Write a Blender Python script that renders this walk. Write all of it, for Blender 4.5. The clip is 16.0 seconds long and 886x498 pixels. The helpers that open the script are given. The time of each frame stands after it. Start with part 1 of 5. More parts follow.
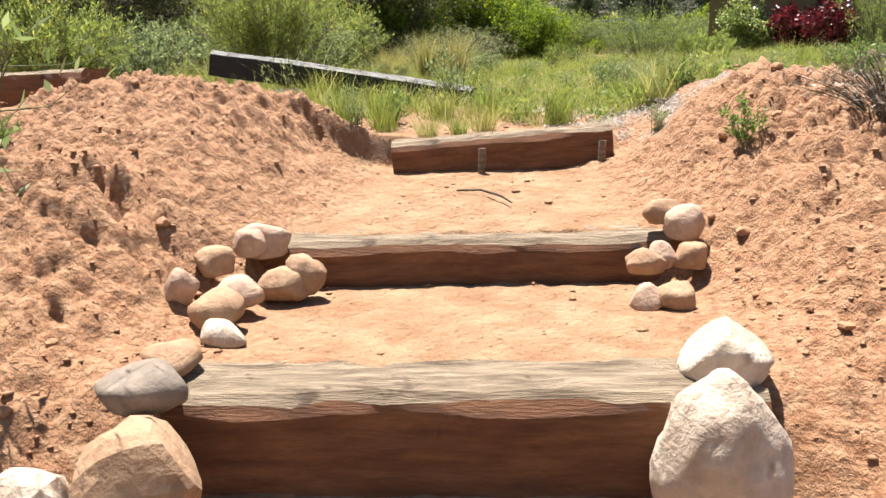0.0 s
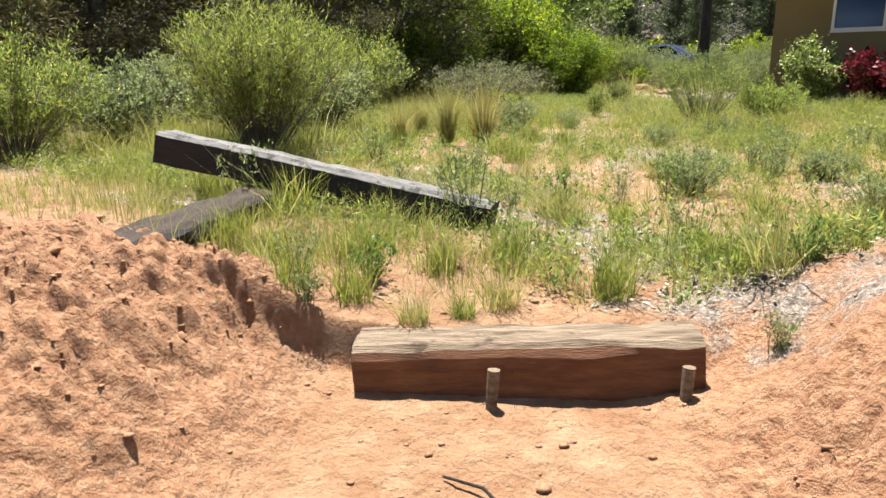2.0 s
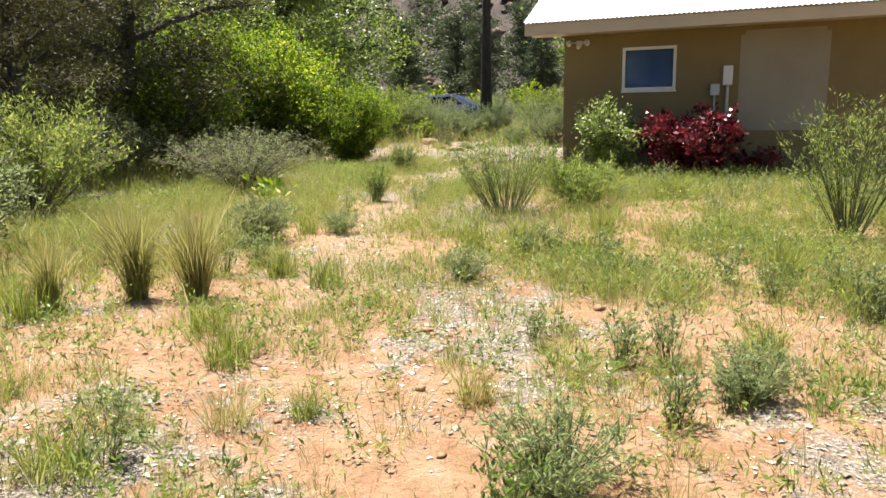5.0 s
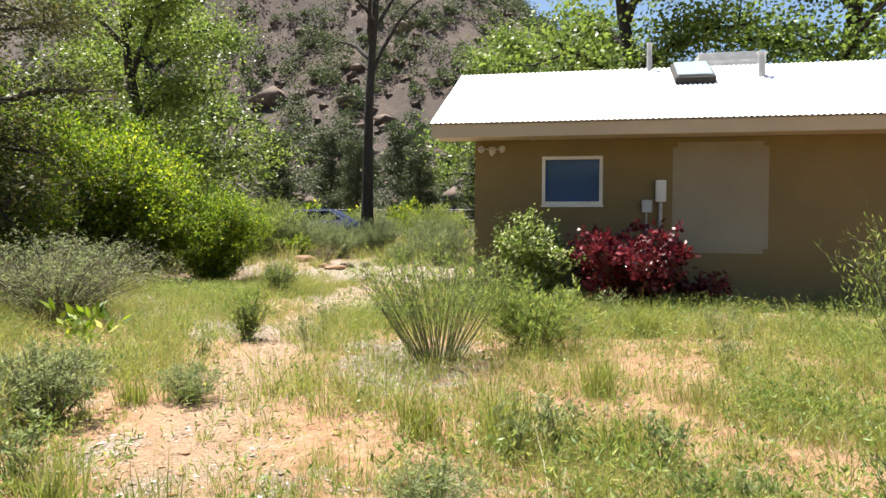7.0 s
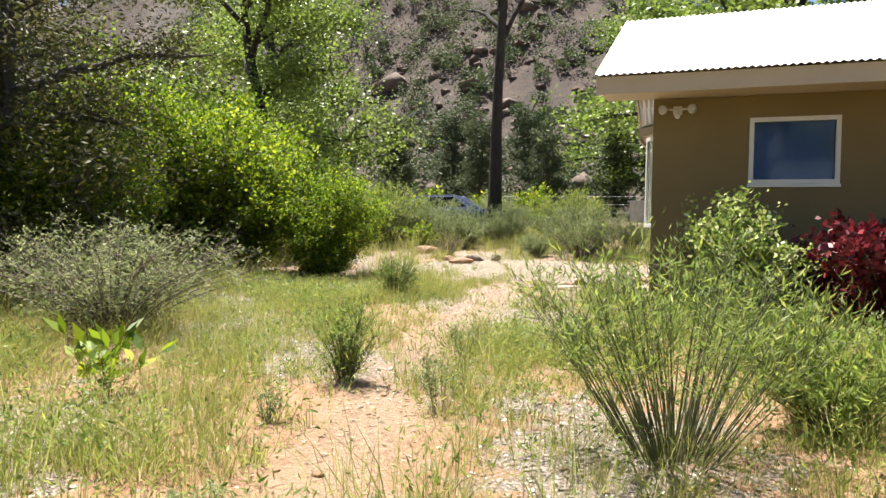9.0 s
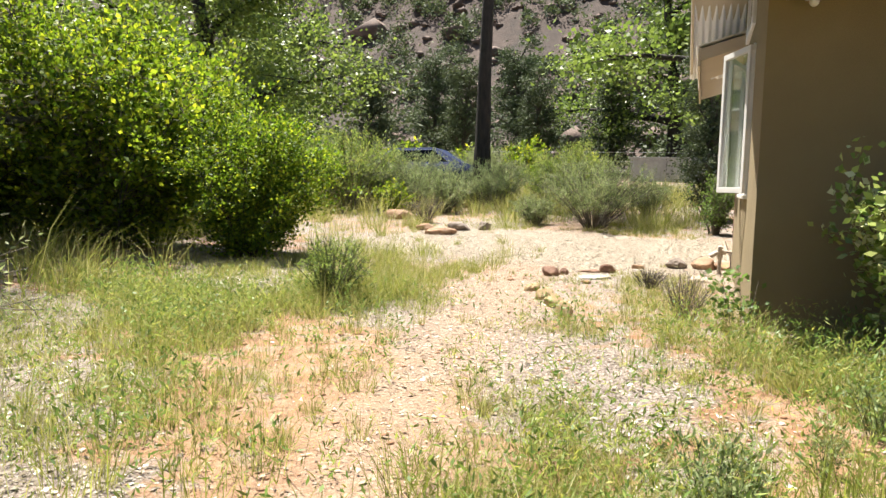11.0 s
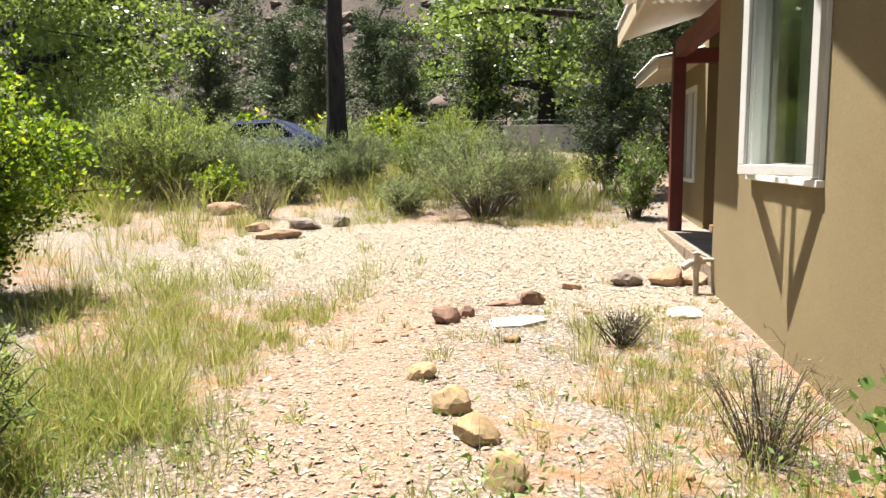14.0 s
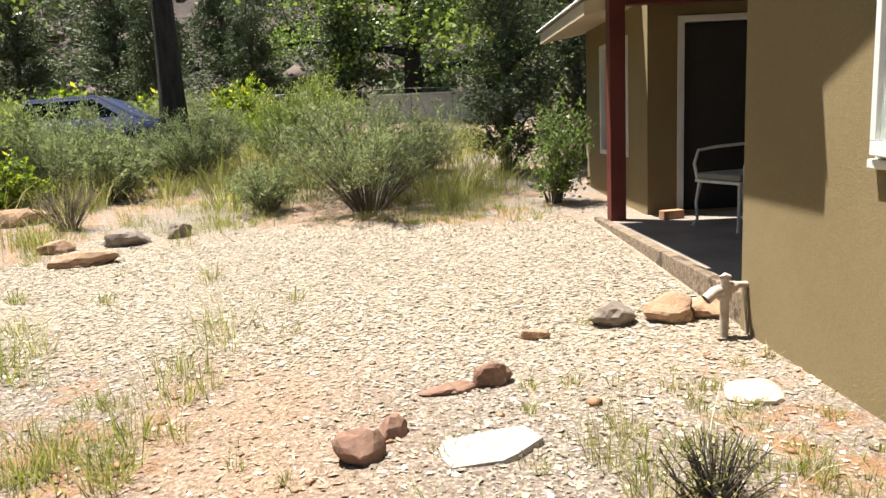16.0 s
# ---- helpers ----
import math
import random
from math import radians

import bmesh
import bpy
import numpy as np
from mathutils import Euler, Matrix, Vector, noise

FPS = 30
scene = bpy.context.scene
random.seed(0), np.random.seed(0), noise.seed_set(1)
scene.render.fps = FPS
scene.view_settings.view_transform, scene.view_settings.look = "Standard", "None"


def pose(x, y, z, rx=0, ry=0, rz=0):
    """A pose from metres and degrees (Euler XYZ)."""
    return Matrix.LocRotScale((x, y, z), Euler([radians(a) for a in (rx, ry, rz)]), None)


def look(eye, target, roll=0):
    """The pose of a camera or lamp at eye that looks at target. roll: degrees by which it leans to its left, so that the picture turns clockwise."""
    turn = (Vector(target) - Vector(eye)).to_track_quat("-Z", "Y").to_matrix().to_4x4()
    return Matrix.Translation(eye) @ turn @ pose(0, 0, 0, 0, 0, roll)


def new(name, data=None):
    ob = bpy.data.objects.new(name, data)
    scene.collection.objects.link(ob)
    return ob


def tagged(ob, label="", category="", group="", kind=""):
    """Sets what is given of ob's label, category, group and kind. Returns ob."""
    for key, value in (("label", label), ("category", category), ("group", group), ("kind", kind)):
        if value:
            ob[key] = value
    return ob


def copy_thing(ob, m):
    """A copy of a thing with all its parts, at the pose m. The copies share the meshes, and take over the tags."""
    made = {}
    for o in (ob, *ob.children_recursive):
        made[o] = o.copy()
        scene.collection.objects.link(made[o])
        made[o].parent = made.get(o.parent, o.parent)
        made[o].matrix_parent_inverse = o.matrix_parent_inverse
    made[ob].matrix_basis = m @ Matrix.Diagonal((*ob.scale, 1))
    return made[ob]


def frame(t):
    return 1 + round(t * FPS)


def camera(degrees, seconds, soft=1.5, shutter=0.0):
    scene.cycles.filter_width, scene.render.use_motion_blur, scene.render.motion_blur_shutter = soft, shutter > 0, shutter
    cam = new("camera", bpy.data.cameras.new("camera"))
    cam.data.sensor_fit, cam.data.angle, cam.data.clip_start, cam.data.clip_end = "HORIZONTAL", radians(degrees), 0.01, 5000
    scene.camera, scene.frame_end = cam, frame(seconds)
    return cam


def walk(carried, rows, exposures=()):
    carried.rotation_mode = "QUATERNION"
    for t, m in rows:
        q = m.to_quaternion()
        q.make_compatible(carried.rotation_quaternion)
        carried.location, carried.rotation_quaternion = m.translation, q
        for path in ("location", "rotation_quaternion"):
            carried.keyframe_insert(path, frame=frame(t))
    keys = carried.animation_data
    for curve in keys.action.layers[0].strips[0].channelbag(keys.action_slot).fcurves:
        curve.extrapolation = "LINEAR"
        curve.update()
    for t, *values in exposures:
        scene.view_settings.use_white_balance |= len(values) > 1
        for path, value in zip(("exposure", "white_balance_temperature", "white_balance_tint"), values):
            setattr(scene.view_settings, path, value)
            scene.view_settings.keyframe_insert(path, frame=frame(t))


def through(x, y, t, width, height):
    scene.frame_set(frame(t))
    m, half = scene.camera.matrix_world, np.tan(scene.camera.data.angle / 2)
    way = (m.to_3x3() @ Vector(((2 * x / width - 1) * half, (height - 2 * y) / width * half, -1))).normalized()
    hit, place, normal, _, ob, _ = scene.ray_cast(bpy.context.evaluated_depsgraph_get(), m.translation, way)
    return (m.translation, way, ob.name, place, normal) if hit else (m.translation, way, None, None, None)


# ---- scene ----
cam = camera(63.5, 16.0)
PATH = [
    (0, (0.694, -0.441, 0.448), (-0.455, 1.123, -0.035), -1.9),
    (0.5, (0.519, -0.138, 0.554), (-0.681, 1.38, 0.048), -0.9),
    (1, (0.357, 0.133, 0.662), (-0.868, 1.639, 0.181), 0.0),
    (1.5, (0.164, 0.485, 0.818), (-1.183, 1.872, 0.306), -0.4),
    (2, (-0.081, 0.858, 0.945), (-1.299, 2.376, 0.487), 0.0),
    (2.5, (-0.305, 1.199, 1.1), (-1.396, 2.839, 0.753), 0.7),
    (3, (-0.573, 1.659, 1.182), (-1.706, 3.24, 0.72), -3.3),
    (3.5, (-0.828, 2.093, 1.202), (-1.937, 3.701, 0.774), -1.4),
    (4, (-1.026, 2.53, 1.324), (-2.012, 4.22, 0.91), -2.1),
    (4.5, (-1.145, 3.043, 1.363), (-2.055, 4.78, 0.969), -1.1),
    (5, (-1.252, 3.451, 1.42), (-2.004, 5.269, 1.064), -0.9),
    (5.2, (-1.327, 3.607, 1.469), (-2.039, 5.425, 1.037), -1.7),
    (7.3, (-2.672, 5.999, 1.322), (-3.068, 7.96, 1.318), 0.7),
    (7.5, (-2.787, 6.244, 1.351), (-3.238, 8.193, 1.335), 1.4),
    (8, (-3.1, 6.798, 1.371), (-3.642, 8.722, 1.306), 0.3),
    (8.5, (-3.324, 7.457, 1.361), (-3.972, 9.346, 1.265), 0.4),
    (9, (-3.515, 7.952, 1.34), (-4.238, 9.816, 1.276), 1.0),
    (9.2, (-3.6, 8.142, 1.354), (-4.308, 10.008, 1.223), 0.5),
    (11.3, (-4.818, 11.621, 1.399), (-5.488, 13.494, 1.194), 1.3),
    (11.5, (-4.916, 11.807, 1.387), (-5.562, 13.678, 1.102), -2.9),
    (12, (-5.067, 12.339, 1.421), (-5.627, 14.247, 1.215), -1.7),
    (12.5, (-5.187, 12.907, 1.442), (-5.697, 14.827, 1.21), 0.2),
    (13, (-5.277, 13.41, 1.493), (-5.638, 15.367, 1.286), -1.3),
    (13.5, (-5.336, 13.934, 1.493), (-5.708, 15.886, 1.272), -2.2),
    (14, (-5.44, 14.433, 1.476), (-5.757, 16.391, 1.223), -0.7),
    (14.5, (-5.518, 14.972, 1.478), (-5.805, 16.933, 1.21), -1.3),
    (15, (-5.671, 15.49, 1.51), (-5.895, 17.454, 1.208), 0.7),
    (15.5, (-5.795, 15.992, 1.551), (-5.865, 17.965, 1.229), -2.7),
    (16, (-5.879, 16.553, 1.551), (-5.831, 18.523, 1.208), -2.9),
]
walk(cam, [(t, look(eye, target, roll)) for t, eye, target, roll in PATH], [(0, 1.76), (2.5, 1.7), (5, 1.72), (8, 1.78), (11.5, 1.86), (13.5, 1.86), (16, 1.68)])

# ---- light ----
SUN = Vector((-1.07, 0.72, 3.62)).normalized()
elevation, azimuth = math.asin(SUN.z), math.atan2(SUN.x, SUN.y)
world = bpy.data.worlds.new("sky")
scene.world = world
world.use_nodes = True
sky = world.node_tree.nodes.new("ShaderNodeTexSky")
sky.sky_type, sky.sun_disc = "NISHITA", False
sky.sun_elevation, sky.sun_rotation = elevation, azimuth
sky.air_density, sky.dust_density = 1.0, 0.6
back = world.node_tree.nodes["Background"]
back.inputs[1].default_value = 0.05
world.node_tree.links.new(sky.outputs[0], back.inputs[0])
lamp = bpy.data.lights.new("sun", "SUN")
lamp.energy, lamp.angle, lamp.color = 5.0, radians(0.53), (1.0, 0.95, 0.87)
sun = new("sun", lamp)
sun.matrix_world = look((0, 0, 40), Vector((0, 0, 40)) - SUN)


# ---- materials ----
def mat(name, base, rough=0.8, metal=0.0):
    m = bpy.data.materials.new(name)
    m.use_nodes = True
    b = m.node_tree.nodes["Principled BSDF"]
    b.inputs["Base Color"].default_value = (*base, 1)
    b.inputs["Roughness"].default_value = rough
    b.inputs["Metallic"].default_value = metal
    return m, m.node_tree.nodes, m.node_tree.links, b


def node(ns, kind, **given):
    n = ns.new("ShaderNode" + kind)
    for k, v in given.items():
        n.inputs[k.replace("_", " ")].default_value = v
    return n


def ramp(ns, ls, source, stops):
    r = ns.new("ShaderNodeValToRGB")
    els = r.color_ramp.elements
    while len(els) < len(stops):
        els.new(0.5)
    for e, (p, c) in zip(els, stops):
        e.position, e.color = p, (*c, 1)
    ls.new(source, r.inputs[0])
    return r.outputs[0]


def blend(ns, ls, fac, a, b, mode="MIX"):
    n = ns.new("ShaderNodeMix")
    n.data_type, n.blend_type = "RGBA", mode
    for sock, v in ((n.inputs[0], fac), (n.inputs[6], a), (n.inputs[7], b)):
        if isinstance(v, (int, float)):
            sock.default_value = v
        elif isinstance(v, tuple):
            sock.default_value = (*v, 1)
        else:
            ls.new(v, sock)
    return n.outputs[2]


def noise_out(ns, ls, scale, detail=4.0, rough=0.55, stretch=None):
    co = ns.new("ShaderNodeTexCoord").outputs["Object"]
    if stretch:
        mp = ns.new("ShaderNodeMapping")
        mp.inputs["Scale"].default_value = stretch
        ls.new(co, mp.inputs[0])
        co = mp.outputs[0]
    n = node(ns, "TexNoise", Scale=scale, Detail=detail, Roughness=rough)
    ls.new(co, n.inputs["Vector"])
    return n.outputs[0]


def bump(ns, ls, b, height, strength, distance):
    n = node(ns, "Bump", Strength=strength, Distance=distance)
    ls.new(height, n.inputs["Height"])
    ls.new(n.outputs[0], b.inputs["Normal"])


def rough_stuff(name, dark, light, scale, fine, bump_depth, rough=0.9, stretch=None, spots=None, grain=0.55):
    """A surface of two tones in two scales, with fine relief."""
    m, ns, ls, b = mat(name, light, rough)
    big = noise_out(ns, ls, scale, 5, 0.6, stretch)
    small = noise_out(ns, ls, fine, 6, 0.65, stretch)
    c = ramp(ns, ls, big, [(0.32, dark), (0.68, light)])
    c = blend(ns, ls, grain, c, ramp(ns, ls, small, [(0.3, (0.45, 0.45, 0.45)), (0.7, (1.0, 1.0, 1.0))]), "MULTIPLY")
    if spots:
        s = ramp(ns, ls, noise_out(ns, ls, spots[0], 3), [(spots[1], (0, 0, 0)), (spots[1] + 0.06, (1, 1, 1))])
        c = blend(ns, ls, s, c, spots[2])
    ls.new(c, b.inputs["Base Color"])
    bump(ns, ls, b, small, 0.9, bump_depth)
    return m


def leaf_stuff(name, dark, light, rough=0.5, through=0.35, tip=None):
    """Leaves and blades: each its own tone, some light coming through."""
    m, ns, ls, b = mat(name, light, rough)
    g = ns.new("ShaderNodeNewGeometry")
    stops = [(0.0, dark), (0.75, light)] + ([(1.0, tip)] if tip else [])
    c = ramp(ns, ls, g.outputs["Random Per Island"], stops)
    ob = ns.new("ShaderNodeObjectInfo")
    v = ramp(ns, ls, ob.outputs["Random"], [(0.0, (0.85, 0.9, 0.85)), (1.0, (1.08, 1.02, 1.0))])
    c = blend(ns, ls, 1.0, c, v, "MULTIPLY")
    ls.new(c, b.inputs["Base Color"])
    tr = ns.new("ShaderNodeBsdfTranslucent")
    ls.new(c, tr.inputs[0])
    mx = ns.new("ShaderNodeMixShader")
    mx.inputs[0].default_value = through
    ls.new(b.outputs[0], mx.inputs[1])
    ls.new(tr.outputs[0], mx.inputs[2])
    ls.new(mx.outputs[0], ns["Material Output"].inputs[0])
    return m


def ground_stuff():
    m, ns, ls, b = mat("ground", (0.5, 0.25, 0.12), 0.95)
    big = noise_out(ns, ls, 0.9, 4)
    mid = noise_out(ns, ls, 6.0, 5, 0.6)
    fine = noise_out(ns, ls, 55.0, 5, 0.7)
    soil = ramp(ns, ls, mid, [(0.3, (0.265, 0.13, 0.06)), (0.55, (0.355, 0.212, 0.118)), (0.75, (0.42, 0.285, 0.17))])
    litter = ramp(ns, ls, fine, [(0.35, (0.13, 0.095, 0.07)), (0.5, (0.24, 0.19, 0.15)), (0.64, (0.42, 0.38, 0.33))])
    sand = ramp(ns, ls, fine, [(0.3, (0.22, 0.135, 0.08)), (0.5, (0.32, 0.215, 0.14)), (0.66, (0.41, 0.32, 0.23))])
    gravel = ramp(ns, ls, fine, [(0.32, (0.20, 0.15, 0.105)), (0.48, (0.33, 0.265, 0.195)), (0.64, (0.47, 0.40, 0.32))])
    at = {}
    for key in ("litter", "path", "gravel", "hill", "dug"):
        a = ns.new("ShaderNodeAttribute")
        a.attribute_name = key
        at[key] = a.outputs["Fac"]
    patch = ns.new("ShaderNodeMath")
    patch.operation = "MULTIPLY_ADD"
    ls.new(mid, patch.inputs[0])
    patch.inputs[1].default_value = 1.0
    ls.new(at["litter"], patch.inputs[2])
    pm = ramp(ns, ls, patch.outputs[0], [(0.80, (0, 0, 0)), (1.0, (1, 1, 1))])
    clayey = ramp(ns, ls, noise_out(ns, ls, 26.0, 6, 0.7), [(0.32, (0.225, 0.095, 0.042)), (0.5, (0.345, 0.18, 0.094)), (0.68, (0.42, 0.25, 0.145))])
    soil = blend(ns, ls, at["dug"], soil, clayey)
    c = blend(ns, ls, pm, soil, litter)
    c = blend(ns, ls, at["path"], c, sand)
    c = blend(ns, ls, at["gravel"], c, gravel)
    rocky = ramp(ns, ls, noise_out(ns, ls, 0.22, 7, 0.7), [(0.35, (0.022, 0.016, 0.011)), (0.52, (0.058, 0.038, 0.028)), (0.7, (0.115, 0.082, 0.064))])
    c = blend(ns, ls, at["hill"], c, rocky)
    c = blend(ns, ls, 0.5, c, ramp(ns, ls, fine, [(0.3, (0.55, 0.55, 0.55)), (0.6, (1, 1, 1))]), "MULTIPLY")
    c = blend(ns, ls, 0.35, c, ramp(ns, ls, big, [(0.3, (0.75, 0.72, 0.7)), (0.7, (1, 1, 1))]), "MULTIPLY")
    ls.new(c, b.inputs["Base Color"])
    lump = ns.new("ShaderNodeMath")
    lump.operation = "MULTIPLY_ADD"
    ls.new(noise_out(ns, ls, 20.0, 4, 0.6), lump.inputs[0])
    lump.inputs[1].default_value = 2.2
    ls.new(fine, lump.inputs[2])
    bump(ns, ls, b, lump.outputs[0], 1.0, 0.02)
    return m


M_GROUND = ground_stuff()
M_CLOD = rough_stuff("red_clods", (0.28, 0.135, 0.065), (0.41, 0.235, 0.13), 6, 60, 0.003)
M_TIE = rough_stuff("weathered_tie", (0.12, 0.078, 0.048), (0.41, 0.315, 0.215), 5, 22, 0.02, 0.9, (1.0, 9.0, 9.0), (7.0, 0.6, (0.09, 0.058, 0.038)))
# sides of the ties: red stain, darkened further for the shade they stand in
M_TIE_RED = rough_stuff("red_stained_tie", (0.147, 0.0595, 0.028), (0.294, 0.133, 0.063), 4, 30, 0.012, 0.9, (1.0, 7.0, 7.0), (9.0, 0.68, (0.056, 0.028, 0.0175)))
M_TIE_DARK = rough_stuff("creosoted_tie", (0.008, 0.006, 0.005), (0.022, 0.016, 0.013), 4, 40, 0.008, 0.7, (1.0, 8.0, 8.0))
# bluish-silver sheen on the black tie's top, put into its base colour
M_TIE_TOP = rough_stuff("silvered_tie_top", (0.06, 0.054, 0.05), (0.27, 0.255, 0.24), 6, 45, 0.008, 0.45, (1.0, 8.0, 8.0), (9.0, 0.56, (0.03, 0.025, 0.02)))
M_TIE_BROWN = rough_stuff("brown_tie", (0.018, 0.011, 0.008), (0.062, 0.036, 0.023), 4, 30, 0.012, 0.85, (1.0, 8.0, 8.0))
M_STONE = rough_stuff("tan_cobble", (0.29, 0.16, 0.088), (0.44, 0.285, 0.175), 5, 32, 0.010, 0.85, None, (8.0, 0.66, (0.23, 0.11, 0.06)))
M_STONE_PALE = rough_stuff("pale_boulder", (0.426, 0.312, 0.23), (0.64, 0.541, 0.443), 4, 26, 0.016, 0.85, None, (6.0, 0.64, (0.328, 0.197, 0.131)))
M_STONE_PINK = rough_stuff("pinkish_cobble", (0.38, 0.235, 0.16), (0.56, 0.40, 0.30), 5, 30, 0.012, 0.85, None, (7.0, 0.66, (0.30, 0.15, 0.09)))
M_STONE_GREY = rough_stuff("grey_cobble", (0.16, 0.122, 0.095), (0.27, 0.218, 0.175), 4, 30, 0.006)
M_STONE_RED = rough_stuff("red_brown_rock", (0.154, 0.077, 0.049), (0.294, 0.175, 0.119), 5, 30, 0.006)
M_STONE_YEL = rough_stuff("yellow_sandstone", (0.266, 0.175, 0.077), (0.42, 0.308, 0.168), 5, 30, 0.006)
M_FLAG = rough_stuff("pale_flagstone", (0.29, 0.25, 0.215), (0.43, 0.395, 0.355), 5, 40, 0.003)
M_STUCCO = rough_stuff("olive_tan_stucco", (0.21, 0.155, 0.07), (0.248, 0.188, 0.0875), 0.8, 160, 0.002, 0.95)
M_PATCH = rough_stuff("grey_patch_plaster", (0.28, 0.245, 0.18), (0.34, 0.305, 0.23), 1.2, 120, 0.002, 0.95)
M_FASCIA = rough_stuff("tan_fascia_paint", (0.46, 0.385, 0.27), (0.52, 0.44, 0.315), 1.5, 90, 0.0006, 0.6, grain=0.15)
M_ROOF = rough_stuff("white_metal_roof", (0.70, 0.70, 0.70), (0.78, 0.78, 0.77), 0.7, 40, 0.0003, 0.4, grain=0.12)
M_RED = rough_stuff("dark_red_paint", (0.091, 0.0126, 0.0098), (0.133, 0.021, 0.0154), 2, 60, 0.0006, 0.55)
M_WHITE = rough_stuff("white_vinyl", (0.60, 0.59, 0.565), (0.68, 0.67, 0.645), 2, 60, 0.0002, 0.45, grain=0.08)
M_CONC = rough_stuff("concrete_slab", (0.18, 0.145, 0.115), (0.29, 0.24, 0.195), 2, 60, 0.002, 0.9)
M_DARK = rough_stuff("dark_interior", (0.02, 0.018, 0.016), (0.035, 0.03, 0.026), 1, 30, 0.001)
M_BARK = rough_stuff("dark_bark", (0.0135, 0.0105, 0.00825), (0.045, 0.0345, 0.027), 5, 22, 0.02, 0.95, (3.0, 3.0, 0.7))
M_BARK_GREY = rough_stuff("grey_bark", (0.0413, 0.0338, 0.0263), (0.128, 0.105, 0.0825), 5, 22, 0.02, 0.95, (3.0, 3.0, 0.7))
M_TWIG = rough_stuff("grey_twigs", (0.077, 0.0595, 0.042), (0.21, 0.175, 0.133), 6, 40, 0.002)
M_STEM = rough_stuff("green_stems", (0.07, 0.084, 0.0315), (0.175, 0.182, 0.077), 6, 40, 0.001)
M_LITTER = leaf_stuff("dry_pale_litter", (0.11, 0.08, 0.055), (0.35, 0.30, 0.24), 0.8, 0.1, (0.60, 0.57, 0.52))
M_GRASS = leaf_stuff("green_grass", (0.13, 0.17, 0.025), (0.28, 0.32, 0.055), 0.6, 0.5, (0.43, 0.40, 0.15))
M_GRASS_DRY = leaf_stuff("yellowing_grass", (0.20, 0.20, 0.05), (0.38, 0.345, 0.11), 0.6, 0.5, (0.50, 0.45, 0.24))
M_WEED = leaf_stuff("weed_leaves", (0.077, 0.14, 0.0245), (0.175, 0.266, 0.056), 0.5, 0.45)
M_SAGE = leaf_stuff("grey_green_leaves", (0.115, 0.155, 0.055), (0.28, 0.335, 0.135), 0.6, 0.5, (0.40, 0.42, 0.21))
M_RABBIT = leaf_stuff("fine_green_leaves", (0.115, 0.17, 0.03), (0.27, 0.345, 0.075), 0.6, 0.55, (0.43, 0.43, 0.09))
M_LILAC = leaf_stuff("bright_green_leaves", (0.055, 0.115, 0.007), (0.245, 0.34, 0.02), 0.6, 0.55, (0.48, 0.50, 0.03))
M_PALE_LEAF = leaf_stuff("variegated_leaves", (0.13, 0.21, 0.03), (0.38, 0.44, 0.12), 0.4, 0.35, (0.64, 0.64, 0.42))
M_RED_LEAF = leaf_stuff("dark_red_leaves", (0.0425, 0.0051, 0.0085), (0.17, 0.0136, 0.0213), 0.35, 0.3, (0.289, 0.0425, 0.0595))
M_JUNIPER = leaf_stuff("juniper_foliage", (0.03, 0.0488, 0.0188), (0.09, 0.116, 0.045), 0.7, 0.3)
M_OLIVE = leaf_stuff("brownish_juniper_foliage", (0.042, 0.049, 0.0154), (0.133, 0.119, 0.0385), 0.7, 0.35)
M_COTTON = leaf_stuff("cottonwood_leaves", (0.07, 0.12, 0.018), (0.20, 0.27, 0.05), 0.45, 0.5)
M_BLUE_SHADE = rough_stuff("blue_window_blind", (0.010, 0.05, 0.22), (0.014, 0.066, 0.28), 1.0, 30, 0.0004, 0.5)
M_CAR = mat("dark_blue_car_paint", (0.004, 0.012, 0.045), 0.75, 0.0)[0]
M_BLACK = mat("black_rubber", (0.02, 0.02, 0.02), 0.7)[0]
M_STEEL = rough_stuff("galvanised_steel", (0.34, 0.34, 0.34), (0.48, 0.48, 0.47), 5, 60, 0.0004, 0.4, grain=0.2)
M_PIPE = rough_stuff("muddy_pipe", (0.36, 0.28, 0.21), (0.56, 0.48, 0.40), 12, 60, 0.001, 0.6)
M_CURTAIN = rough_stuff("pale_curtain", (0.17, 0.175, 0.16), (0.27, 0.27, 0.25), 3, 60, 0.0006, 0.9, grain=0.2)


def glass_stuff():
    m, ns, ls, b = mat("window_glass", (0.9, 0.95, 0.93), 0.03)
    b.inputs["Transmission Weight"].default_value = 1.0
    b.inputs["IOR"].default_value = 1.3
    return m


M_GLASS = glass_stuff()


# ---- helpers for meshes ----
def np_mesh(name, verts, faces, material, smooth=False):
    """A mesh from arrays; faces: list of (n, k) index arrays."""
    me = bpy.data.meshes.new(name)
    verts = np.asarray(verts, dtype=np.float32)
    faces = [np.asarray(f, dtype=np.int32) for f in faces if len(f)]
    loops = np.concatenate([f.ravel() for f in faces])
    sizes = np.concatenate([np.full(len(f), f.shape[1], dtype=np.int32) for f in faces])
    me.vertices.add(len(verts))
    me.vertices.foreach_set("co", verts.ravel())
    me.loops.add(len(loops))
    me.loops.foreach_set("vertex_index", loops)
    me.polygons.add(len(sizes))
    me.polygons.foreach_set("loop_start", np.concatenate([[0], np.cumsum(sizes)[:-1]]).astype(np.int32))
    if smooth:
        me.polygons.foreach_set("use_smooth", np.ones(len(sizes), dtype=bool))
    me.update(calc_edges=True)
    me.validate()
    me.materials.append(material)
    return me


